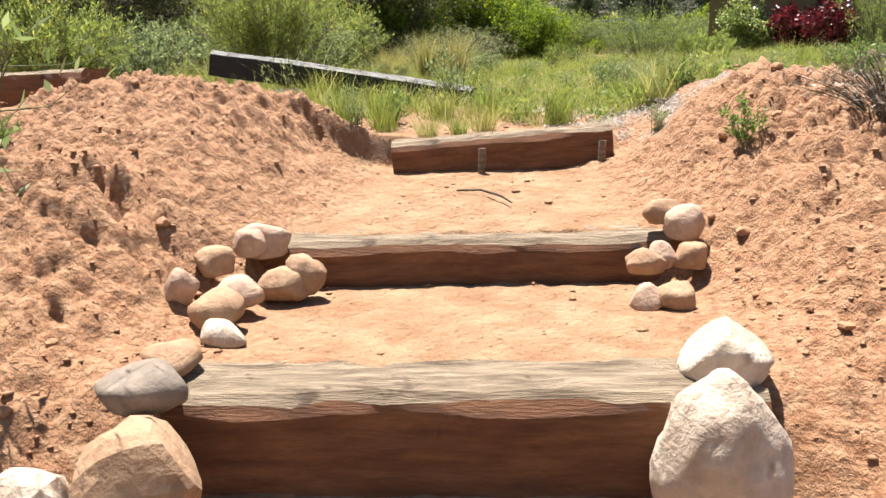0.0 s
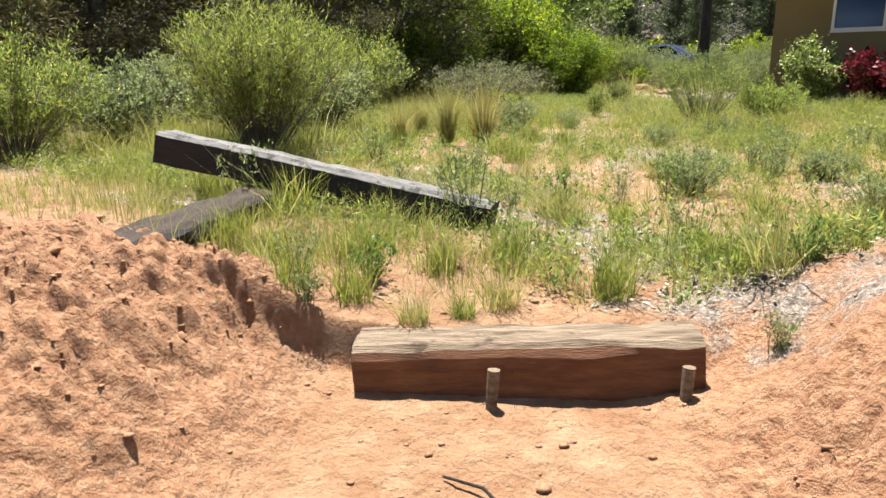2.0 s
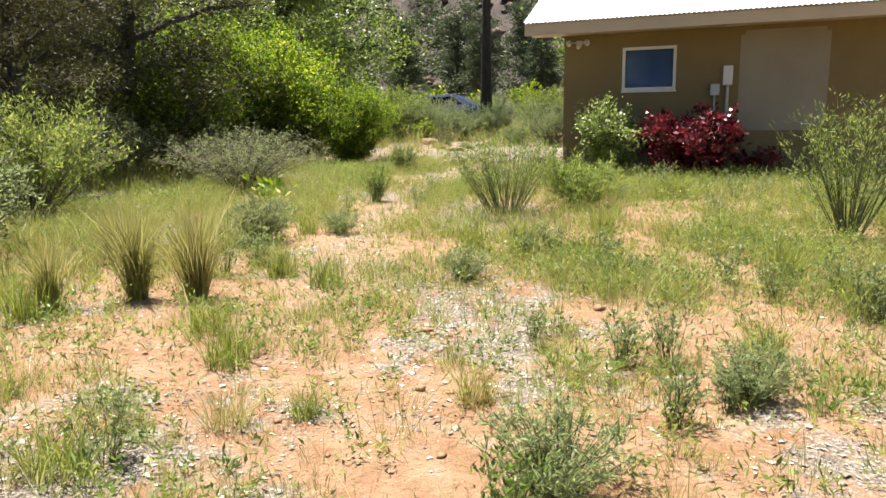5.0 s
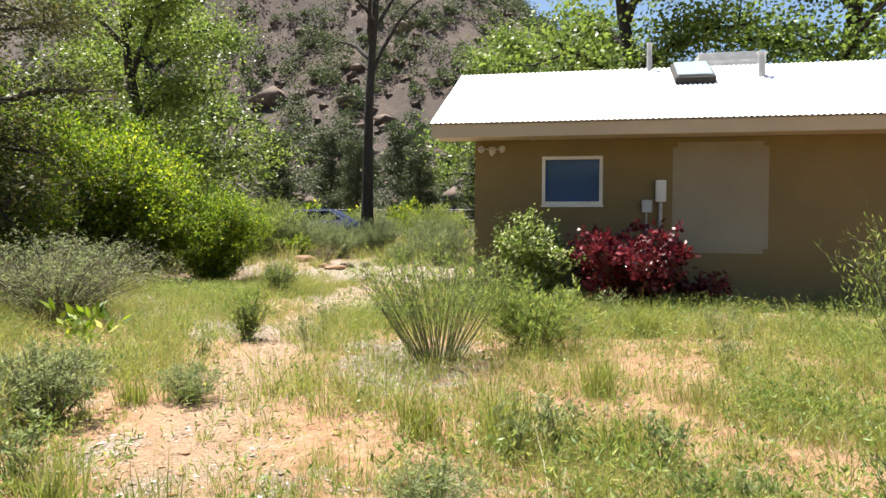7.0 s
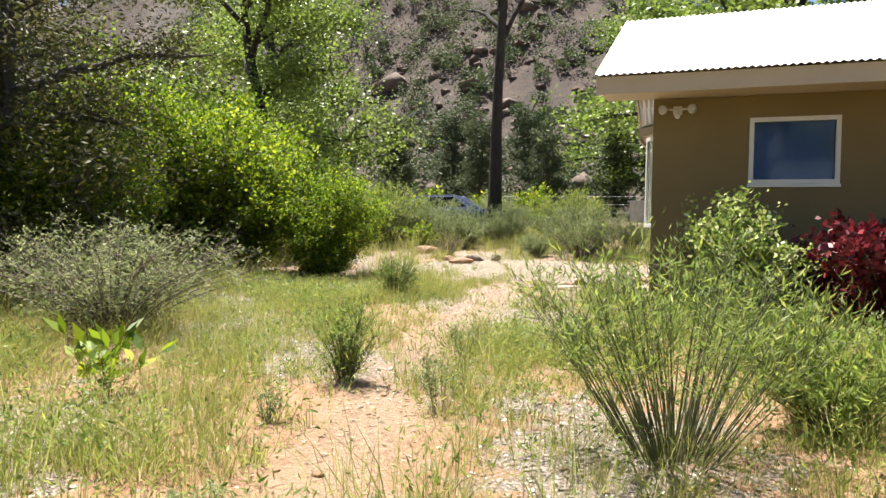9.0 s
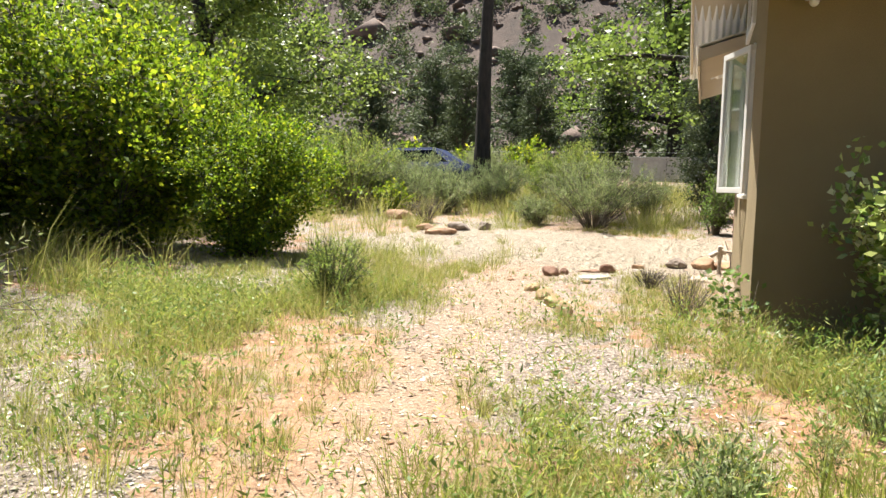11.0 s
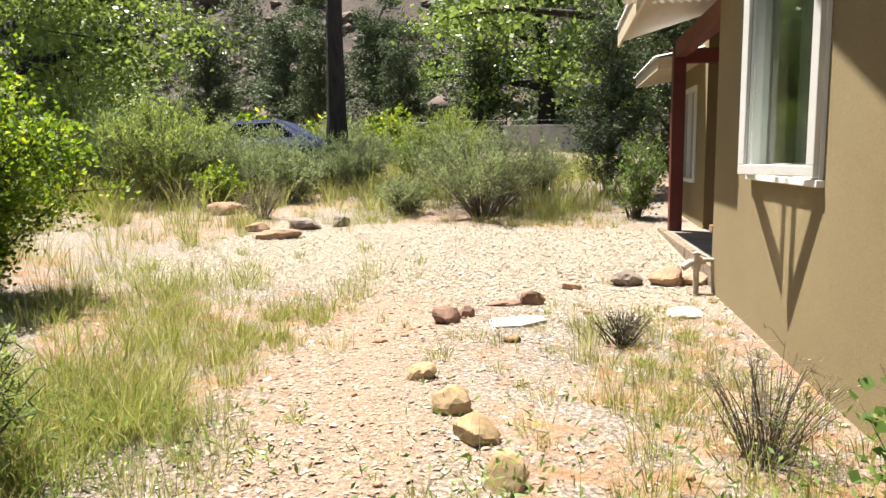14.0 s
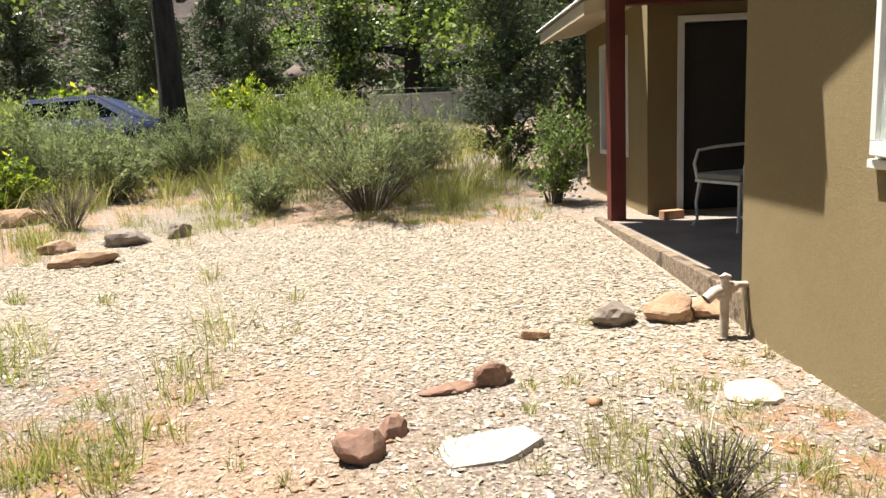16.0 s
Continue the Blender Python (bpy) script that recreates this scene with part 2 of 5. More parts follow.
def empty(name, at=(0, 0, 0), rz=0.0):
    ob = new(name)
    ob.matrix_world = pose(*at, 0, 0, rz)
    return ob


def put(name, me, parent=None, label=""):
    ob = new(name, me)
    if parent is not None:
        ob.parent = parent
    if label:
        ob["label"] = label
    return ob


def part(name, bm, material, parent=None, label="", smooth=False):
    me = bpy.data.meshes.new(name)
    if smooth:
        for f in bm.faces:
            f.smooth = True
    bm.to_mesh(me)
    bm.free()
    for one in material if isinstance(material, list) else [material]:
        me.materials.append(one)
    return put(name, me, parent, label)


def box(bm, lo, hi, bevel=0.0):
    lo, hi = Vector(lo), Vector(hi)
    r = bmesh.ops.create_cube(bm, size=1.0)
    for v in r["verts"]:
        v.co = Vector((lo[i] + (v.co[i] + 0.5) * (hi[i] - lo[i]) for i in range(3)))
    if bevel:
        es = list({e for v in r["verts"] for e in v.link_edges})
        bmesh.ops.bevel(bm, geom=es, offset=bevel, segments=2, affect="EDGES", profile=0.6)
    return bm


def boxed(name, lo, hi, material, parent=None, label="", bevel=0.004):
    return part(name, box(bmesh.new(), lo, hi, bevel), material, parent, label)


def tubes(paths, radii, sides=5):
    """Tapered tubes along polylines, as arrays."""
    vs, fs, base = [], [], 0
    ring = np.arange(sides) * 2 * np.pi / sides
    for pts, rad in zip(paths, radii):
        pts = np.asarray(pts, dtype=float)
        n = len(pts)
        d = np.gradient(pts, axis=0)
        d /= np.linalg.norm(d, axis=1, keepdims=True) + 1e-9
        ref = np.tile([[1.0, 0.0, 0.0]], (n, 1))
        ref[np.abs(d[:, 0]) > 0.8] = (0, 1, 0)
        a = np.cross(d, ref)
        a /= np.linalg.norm(a, axis=1, keepdims=True) + 1e-9
        b = np.cross(d, a)
        r = np.asarray(rad, dtype=float)[:, None, None]
        v = pts[:, None, :] + r * (np.cos(ring)[None, :, None] * a[:, None, :] + np.sin(ring)[None, :, None] * b[:, None, :])
        vs.append(v.reshape(-1, 3))
        i = (np.arange(n - 1)[:, None] * sides + np.arange(sides)[None, :]).ravel()
        j = (np.arange(n - 1)[:, None] * sides + (np.arange(sides)[None, :] + 1) % sides).ravel()
        fs.append(np.stack([i, j, j + sides, i + sides], 1) + base)
        base += n * sides
    return np.concatenate(vs), [np.concatenate(fs)]


def leaf_cloud(rng, pts, length, width, up=0.3, jitter=0.35, out=None):
    """Folded four-cornered leaves at the points, turned at random."""
    n = len(pts)
    d = rng.normal(size=(n, 3))
    d[:, 2] = d[:, 2] * 0.6 + up
    if out is not None:
        d += out
    d /= np.linalg.norm(d, axis=1, keepdims=True) + 1e-9
    s = np.cross(d, rng.normal(size=(n, 3)))
    s /= np.linalg.norm(s, axis=1, keepdims=True) + 1e-9
    ln = length * (1 + jitter * rng.uniform(-1, 1, (n, 1)))
    wd = width * (1 + jitter * rng.uniform(-1, 1, (n, 1)))
    nrm = np.cross(d, s)
    v = np.stack([pts, pts + d * ln * 0.45 + s * wd * 0.5 + nrm * wd * 0.12, pts + d * ln, pts + d * ln * 0.45 - s * wd * 0.5 + nrm * wd * 0.12], 1)
    return v.reshape(-1, 3), [np.arange(4 * n).reshape(-1, 4)]


def blades(rng, x, y, z, height, width, lean=0.35, turn=None):
    """Grass blades that bend over, two pieces each."""
    n = len(x)
    a = rng.uniform(0, 2 * np.pi, n) if turn is None else turn
    h = height * rng.uniform(0.45, 1.15, n)
    l = np.abs(rng.normal(0, lean, n)) * h
    w = width * rng.uniform(0.7, 1.3, n) * 0.5
    dx, dy = np.cos(a), np.sin(a)
    b = rng.uniform(0, 2 * np.pi, n)
    sx, sy = np.cos(b) * w, np.sin(b) * w
    root = np.stack([x, y, z - 0.01], 1)
    side = np.stack([sx, sy, 0 * sx], 1)
    mid = root + np.stack([dx * l * 0.35, dy * l * 0.35, h * 0.58], 1)
    tip = root + np.stack([dx * l, dy * l, h], 1)
    v = np.stack([root - side, root + side, mid + side * 0.8, mid - side * 0.8, tip], 1).reshape(-1, 3)
    i = np.arange(n)[:, None] * 5
    return v, [i + np.array([[0, 1, 2, 3]]), i + np.array([[3, 2, 4]])]


def stone_bm(seed, size, rough=0.16, level=2, flat=0.0, angular=0.0):
    bm = bmesh.new()
    bmesh.ops.create_icosphere(bm, subdivisions=level, radius=1.0)
    o = Vector((seed * 7.13, seed * 3.71, seed * 1.97))
    cuts = []
    r = random.Random(seed)
    for _ in range(int(angular * 10)):
        c = Vector((r.uniform(-1, 1), r.uniform(-1, 1), r.uniform(-1, 1))).normalized()
        cuts.append((c, r.uniform(0.62, 0.85)))
    for v in bm.verts:
        p = v.co.copy()
        k = 1 + rough * 1.6 * noise.noise(p * 0.9 + o) + rough * 0.6 * noise.noise(p * 2.6 + o) + rough * 0.2 * noise.noise(p * 7 + o)
        p *= k
        for c, d in cuts:
            over = p.dot(c) - d
            if over > 0:
                p -= c * over * 0.85
        if p.z < -0.55:
            p.z = -0.55 + (p.z + 0.55) * 0.25
        v.co = Vector((p.x * size[0], p.y * size[1], p.z * size[2]))
    return bm


# ---- the ground ----
ORIGIN, ALONG, AHEAD = np.array([-0.718, 1.60]), np.array([0.845, 0.535]), np.array([-0.535, 0.845])


def smooth(a, b, x):
    t = np.clip((x - a) / (b - a), 0, 1)
    return t * t * (3 - 2 * t)


def wave(x, y, s, seed):
    """Cheap rolling unevenness of about unit height."""
    r = np.random.RandomState(seed)
    z = 0
    for k in range(7):
        a, p, q = r.uniform(0, 6.28), r.uniform(0, 6.28), r.uniform(0.7, 1.6)
        z = z + np.sin((np.cos(a) * x + np.sin(a) * y) * q / s + p + 0.6 * np.sin((np.cos(a + 1.3) * x + np.sin(a + 1.3) * y) * 0.7 / s)) / 7 * 1.7
    return z


def crumbs(x, y, cell, seed):
    """Rounded lumps of soil, one in each cell of a loose grid; heights in metres."""
    cx, cy = np.floor(x / cell), np.floor(y / cell)
    high = np.zeros_like(x)
    for i in (-1, 0, 1):
        for j in (-1, 0, 1):
            k = (cx + i) * 127.1 + (cy + j) * 311.7 + seed * 17.3
            a, b, c = (np.sin(k * q) * 43758.5453 % 1.0 for q in (1.0, 1.37, 2.11))
            px, py = (cx + i + a) * cell, (cy + j + b) * cell
            r2 = (cell * (0.22 + 0.5 * c)) ** 2
            high = np.maximum(high, np.sqrt(np.maximum(0, r2 - (x - px) ** 2 - (y - py) ** 2)))
    return high


def plain(x, y):
    z = 0.2 + np.clip((y - 4) / 13, 0, 1) * 0.22 + np.maximum(0, y - 20) * 0.045
    rise = np.clip(24 - 0.62 * x, 13, 52)
    hill = rise * smooth(46, 112, y + 0.25 * x) * (1 + 0.16 * wave(x, y, 9, 4))
    # unseen rises to south and east, added to close off the bright horizon
    z = z + 13 * smooth(-22, -75, y) + 9 * smooth(16, 70, x) * smooth(40, 10, y)
    return z + hill + 0.5 * smooth(30, 60, y) + 0.02 * wave(x, y, 0.5, 3) + 0.03 * wave(x, y, 1.7, 8)


def ground(x, y):
    x, y = np.asarray(x, dtype=float), np.asarray(y, dtype=float)
    u = (x - ORIGIN[0]) * ALONG[0] + (y - ORIGIN[1]) * ALONG[1]
    v = (x - ORIGIN[0]) * AHEAD[0] + (y - ORIGIN[1]) * AHEAD[1]
    slope = 0.22 - 0.27 * np.maximum(0, 0.9 - v)
    slope = np.maximum(slope, -2.2)
    near = smooth(2.4, 0.9, v)
    base = plain(x, y) * (1 - near) + (slope + 0.03 * wave(x, y, 0.6, 11)) * near
    # heaps of dug-out soil on both sides
    heap = np.exp(-((u + 1.55) / 0.75) ** 2 - ((v - 1.15) / 0.9) ** 2) * 0.17 + np.exp(-((u - 1.35) / 0.5) ** 2 - ((v - 1.0) / 0.75) ** 2) * 0.17
    heap = heap + np.exp(-((u + 1.3) / 0.5) ** 2 - ((v + 0.2) / 0.9) ** 2) * 0.10 + np.exp(-((u - 1.25) / 0.45) ** 2 - ((v + 0.3) / 0.8) ** 2) * 0.14
    base = base + heap
    base = base - 0.12 * np.exp(-((v - 1.36) / 0.5) ** 2) * smooth(1.15, 0.65, np.abs(u - 0.16))
    # the trodden steps between the banks
    soft = 0.05 + 0.35 * smooth(0.55, 0.95, np.abs(u))
    low = -0.47 + (v + 0.9) * 0.22
    low = low + (-0.265 - 0.05 * (v + 0.9) - low) * smooth(-0.9 - soft, -0.9 + 0.2 * soft, v)
    floor = low + (-0.155 + 0.08 * v - low) * smooth(0.12 - soft, 0.12 + 0.2 * soft, v)
    half = 0.62 + 0.1 * np.clip(-v, 0, 1) - 0.20 * np.clip(v, 0, 1)
    side = smooth(half, half + 0.5 + 0.35 * np.clip(v, 0, 1), np.abs(u - 0.03 * v + 0.05 * wave(x, y, 0.25, 5)))
    cut = smooth(1.40, 1.32, v)
    base = base * (1 - cut * (1 - side)) + floor * cut * (1 - side)
    # the hollow beside the loose ties
    base = base - 0.13 * np.exp(-((x + 2.72) / 0.38) ** 2 - ((y - 2.62) / 0.55) ** 2)
    # loose lumps, footprints
    lumpy = smooth(3.2, 1.6, v) * smooth(4.5, 2.5, np.abs(u)) * (0.10 + 0.90 * side)
    if np.max(lumpy) > 0.01:
        base = base + lumpy * (0.016 * wave(x, y, 0.03, 24) + 0.020 * wave(x, y, 0.06, 21) - 0.06 * np.maximum(0, wave(x, y, 0.13, 23) - 0.3))
        rough_ground = smooth(-0.7, 0.4, wave(x, y, 0.22, 26))
        base = base + lumpy * (0.95 * crumbs(x, y, 0.042, 1) + 0.45 * crumbs(x, y, 0.06, 4) + rough_ground * (0.95 * crumbs(x, y, 0.09, 2) + 0.7 * crumbs(x, y, 0.18, 3) * smooth(-0.1, 0.7, wave(x, y, 0.4, 27))))
    return base


def gz(x, y):
    return float(ground(x, y))


def lines(lo, hi, fine_lo, fine_hi, fine, mid_lo, mid_hi, mid):
    c = list(np.arange(fine_lo, fine_hi, fine))
    a = list(np.arange(mid_lo, fine_lo, mid))
    b = list(np.arange(fine_hi, mid_hi, mid))
    far, step, p = [], mid, mid_hi
    while p < hi:
        far.append(p)
        step = min(step * 1.25, 60 if p > 200 else 2.5)
        p += step
    near, step, p = [], mid, mid_lo - mid
    while p > lo:
        near.append(p)
        step = min(step * 1.3, 60 if p < -150 else 4)
        p -= step
    return np.array(near[::-1] + a + c + b + far)


gx = lines(-900, 900, -3.0, 1.3, 0.0105, -14, 5, 0.16)
gy = lines(-400, 1200, -1.2, 3.0, 0.0105, -3, 27, 0.16)
GX, GY = np.meshgrid(gx, gy)
GZ = ground(GX, GY)
n, m = len(gx), len(gy)
ii = (np.arange(m - 1)[:, None] * n + np.arange(n - 1)[None, :]).ravel()
me = np_mesh("ground", np.stack([GX.ravel(), GY.ravel(), GZ.ravel()], 1), [np.stack([ii, ii + 1, ii + n + 1, ii + n], 1)], M_GROUND, True)
PATH_X = lambda y: np.interp(y, [4, 8, 11, 15, 18, 21], [-2.6, -4.1, -5.1, -6.05, -6.4, -6.8])


def litter_patch(x, y):
    return smooth(-0.25, 0.85, wave(x, y, 0.5, 51) + 0.5 * wave(x, y, 0.12, 52)) * (1 - 0.75 * smooth(-4.0, -3.0, x) * smooth(7, 9, y))


def masks(x, y):
    path = np.exp(-((x - PATH_X(y)) / (0.30 + 0.22 * smooth(12, 19, y))) ** 2) * smooth(5, 10, y) * 0.85
    edge = 0.5 * wave(x, y, 0.8, 31)
    yard = smooth(-0.5, 0.6, 1.5 + edge - np.maximum(np.abs(y - 21.7) * 0.75, (np.abs(x + 6.3) - 1.5)))
    litter = (0.2 + 0.34 * litter_patch(x, y)) * smooth(2.4, 3.6, y) + 0.06 * smooth(9, 14, y) + 0.14 * smooth(14.5, 17, y)
    hill = smooth(38, 50, y)
    return path, yard, litter, hill


def dug_soil(x, y):
    u = (x - ORIGIN[0]) * ALONG[0] + (y - ORIGIN[1]) * ALONG[1]
    v = (x - ORIGIN[0]) * AHEAD[0] + (y - ORIGIN[1]) * AHEAD[1]
    return smooth(0.42, 0.8, np.abs(u) + 0.12 * wave(x, y, 0.15, 28)) * smooth(2.4, 1.5, v) * smooth(5, 3, np.abs(u))


for key, value in zip(("path", "gravel", "litter", "hill", "dug"), (*masks(GX, GY), dug_soil(GX, GY))):
    a = me.attributes.new(key, "FLOAT", "POINT")
    a.data.foreach_set("value", np.clip(value, 0, 1).astype(np.float32).ravel())
ground_ob = tagged(put("ground", me), "red sandy soil with pale leaf litter and a gravel yard", "ground", kind="structure")


# ---- timber steps ----
def tie(name, length, width, height, seed, mats, label, chips=0.012):
    """A railway sleeper: weathered, split along the grain, its corners worn. Lies along x, its top at z = 0."""
    bm = bmesh.new()
    box(bm, (-length / 2, 0, -height), (length / 2, width, 0))
    long_edges = [e for e in bm.edges if abs(e.verts[0].co.x - e.verts[1].co.x) > length / 2]
    bmesh.ops.subdivide_edges(bm, edges=long_edges, cuts=44)
    short = [e for e in bm.edges if abs(e.verts[0].co.x - e.verts[1].co.x) < 1e-5]
    bmesh.ops.subdivide_edges(bm, edges=short, cuts=5, use_grid_fill=True)
    for v in bm.verts:
        p = v.co
        corner = min(abs(p.z), 0.03) / 0.03 + min(abs(p.y), 0.03) / 0.03
        k = noise.noise(Vector((p.x * 3 + seed, p.y * 26, p.z * 26))) * chips
        k -= max(0.0, noise.noise(Vector((p.x * 7 + seed, p.y * 14, 3.0))) - 0.15) * chips * 1.4 * (p.z > -0.02)
        k += noise.noise(Vector((p.x * 9 + seed, p.y * 60, p.z * 60))) * chips * 0.6
        p.z += k - (0.018 if corner < 0.5 else 0) + 0.012 * noise.noise(Vector((p.x * 1.6, seed, 0)))
        p.y += k * 0.8 + (0.012 if corner < 0.5 else 0)
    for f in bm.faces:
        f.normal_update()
        # sunlit tops and shaded sides in the colour: upward faces take the second material
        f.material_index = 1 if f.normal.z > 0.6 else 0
    ob = part(name, bm, mats)
    return tagged(ob, label, "timber step" if name == "timber_step" else "timber beam")


TURN = math.degrees(math.atan2(ALONG[1], ALONG[0]))


def uv(u, v, z=0.0):
    p = ORIGIN + u * ALONG + v * AHEAD
    return float(p[0]), float(p[1]), z


for u, v, z, length, turn, seed, label in (
    (0.02, -1.03, -0.25, 1.36, 0.0, 3, "weathered tie step with red-stained riser and flaking top"),
    (0.0, 0.0, -0.14, 1.62, 0.0, 17, "weathered tie step with dark riser and pale worn top"),
    (0.16, 1.20, 0.125, 1.13, 2.0, 29, "short bleached tie step held by two wooden stakes"),
):
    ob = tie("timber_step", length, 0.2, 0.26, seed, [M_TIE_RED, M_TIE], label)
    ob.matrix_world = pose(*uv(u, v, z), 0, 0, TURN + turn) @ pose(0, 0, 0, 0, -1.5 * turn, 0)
    ob["group"] = "timber steps"


def stake(u, v, top):
    bm = bmesh.new()
    bmesh.ops.create_cone(bm, cap_ends=True, segments=10, radius1=0.017, radius2=0.021, depth=0.26)
    for w in bm.verts:
        w.co += Vector((noise.noise(w.co * 30), noise.noise(w.co * 31), 0)) * 0.003
    ob = part("stake", bm, M_TIE, smooth=False)
    ob.matrix_world = pose(*uv(u, v, top - 0.13), -4, 2, 20)
    tagged(ob, "short pale wooden stake driven in before a step", "stake", "stakes")


stake(0.06, 1.12, 0.065)
stake(0.66, 1.16, 0.085)


# ---- stones beside the steps ----
def stone(name, at, size, rz, seed, material, label, rough=0.16, level=3, angular=0.3, tilt=(0, 0), group=""):
    ob = part(name, stone_bm(seed, size, rough, level, 0, angular), material, smooth=angular < 0.5 or name == "cobble")
    ob.matrix_world = pose(*at, tilt[0], tilt[1], rz)
    return tagged(ob, label, "stone", group)


def stone_uv(u, v, z, size, rz, seed, material, label, name="cobble", **k):
    return stone(name, uv(u, v, z), size, TURN + rz, seed, material, label, **k)


stone_uv(0.57, -1.12, -0.35, (0.125, 0.12, 0.205), 20, 5, M_STONE_PALE, "large pale boulder leaning against the tie step", "boulder", level=4, rough=0.17, angular=0.35)
stone_uv(0.64, -0.90, -0.215, (0.105, 0.10, 0.095), -10, 9, M_STONE_PALE, "rounded pale boulder behind a larger one", "boulder", level=4, rough=0.16, angular=0.4)
stone_uv(-0.68, -1.06, -0.21, (0.098, 0.08, 0.072), 15, 12, M_STONE_GREY, "smooth grey cobble beside the tie step", angular=0.7)
stone_uv(-0.60, -1.24, -0.335, (0.155, 0.12, 0.13), -25, 15, M_STONE, "large tan rock beside the lowest tie step", "rock", angular=0.6)
stone_uv(-0.80, -1.34, -0.35, (0.10, 0.10, 0.10), 30, 18, M_STONE_PALE, "pale angular rock in the red bank", "rock", angular=0.6)
stone_uv(-0.86, -1.50, -0.45, (0.10, 0.09, 0.08), 70, 19, M_STONE, "tan rock in the red bank", "rock", angular=0.5)
stone_uv(-0.72, -1.55, -0.47, (0.10, 0.09, 0.09), 10, 20, M_STONE_PALE, "pale rock in the red bank", "rock", angular=0.5)
stone_uv(-0.69, -0.88, -0.22, (0.085, 0.06, 0.05), -20, 21, M_STONE, "small tan cobble behind a grey one", angular=0.6)
stone_uv(-0.66, -0.62, -0.255, (0.10, 0.055, 0.045), -35, 23, M_STONE_PALE, "flat pale cobble on the step's edge", angular=0.5)
for k, (u, v, z, a, b, c, rz, kind) in enumerate((
    (-0.69, -0.48, -0.215, 0.095, 0.062, 0.062, -40, 0), (-0.66, -0.34, -0.205, 0.07, 0.06, 0.06, -20, 1), (-0.84, -0.38, -0.17, 0.055, 0.05, 0.075, 10, 1),
    (-0.79, -0.22, -0.13, 0.055, 0.05, 0.06, 30, 2), (-0.58, -0.19, -0.22, 0.075, 0.06, 0.075, 20, 2), (-0.50, -0.14, -0.21, 0.07, 0.06, 0.08, -30, 2),
    (-0.70, -0.10, -0.10, 0.055, 0.045, 0.06, 40, 1), (-0.68, 0.0, -0.115, 0.085, 0.07, 0.08, 15, 1), (-0.80, 0.06, -0.12, 0.06, 0.045, 0.04, 0, 2), (-0.80, 0.16, -0.115, 0.075, 0.05, 0.04, 5, 3),
    (0.60, -0.27, -0.265, 0.042, 0.05, 0.055, 15, 1), (0.69, -0.27, -0.255, 0.062, 0.05, 0.062, -20, 2), (0.64, -0.14, -0.18, 0.075, 0.045, 0.045, 25, 2),
    (0.69, -0.10, -0.17, 0.05, 0.04, 0.05, -35, 1), (0.79, -0.10, -0.165, 0.055, 0.05, 0.06, 10, 2), (0.79, 0.03, -0.085, 0.065, 0.05, 0.075, -25, 1), (0.74, 0.10, -0.06, 0.075, 0.045, 0.05, 20, 0),
)):
    m_, l_ = ((M_STONE, "tan cobble"), (M_STONE_PINK, "pale pinkish cobble"), (M_STONE, "orange-tan cobble"), (M_STONE_GREY, "flat grey cobble"))[kind]
    stone_uv(u * 0.97 - (0.045 if u < 0 else 0.0), v - 0.03, z - 0.012, (a * 1.12, b * 1.15, c * 1.08), rz, 40 + k, m_, l_ + " stacked at the end of a tie step", group="stacked cobbles", angular=0.7, rough=0.22)

# ---- loose ties ----
ob = tie("timber_beam", 2.08, 0.17, 0.19, 51, [M_TIE_DARK, M_TIE_TOP], "black creosoted tie propped at a slant on another", 0.008)
ob.matrix_world = Matrix.Translation((-3.11, 3.48, 0.50)) @ pose(0, 0, 0, 0, 0, 20.0) @ pose(0, 0, 0, 0, 9.2, 0) @ pose(0, 0, 0, -4, 0, 0)
ob = tie("timber_beam", 1.5, 0.24, 0.21, 57, [M_TIE_DARK, M_TIE_BROWN], "dark brown tie lying under a slanting one", 0.016)
ob.matrix_world = pose(-3.04, 2.86, 0.335, 0, -2, 115)
ob = tie("timber_beam", 1.7, 0.28, 0.30, 61, [M_TIE_RED, M_TIE], "thick weathered red-brown timber lying on the soil", 0.012)
ob.matrix_world = pose(-4.05, 1.28, 0.52, 0, 0, 28)


# ---- the house ----
WX, FY, NY = -4.29, 16.70, 20.05     # west wall, south wall, north end of the near wing
SOFFIT = 2.86
EAST = 9.0
house = empty("house", (WX, FY, 0.42))
tagged(house, "tan stucco house with white corrugated metal roof", "house")


def on_house(name, lo, hi, material, label="", bevel=0.004, parent=None):
    shift = Vector((WX, FY, 0.42))
    return boxed(name, Vector(lo) - shift, Vector(hi) - shift, material, parent or house, label, bevel)


def shifted(ob):
    """Under the house, at its world place."""
    ob.parent = house
    ob.matrix_parent_inverse = house.matrix_world.inverted()
    return ob


T = 0.18
SLOPE = 0.50
RIDGE_Y, RIDGE_Z = 18.66, 4.20


def wall_x(name, x0, x1, y, hole, z0, z1, out=1):
    """A wall along x with holes (x0, x1, z0, z1); its outer face at y."""
    bm = bmesh.new()
    xs = x0
    for a, b, lo, hi in hole:
        box(bm, (xs, y, z0), (a, y + T * out, z1))
        box(bm, (a, y, z0), (b, y + T * out, lo))
        box(bm, (a, y, hi), (b, y + T * out, z1))
        xs = b
    box(bm, (xs, y, z0), (x1, y + T * out, z1))
    bmesh.ops.remove_doubles(bm, verts=bm.verts[:], dist=0.0005)
    return shifted(part(name, bm, M_STUCCO))


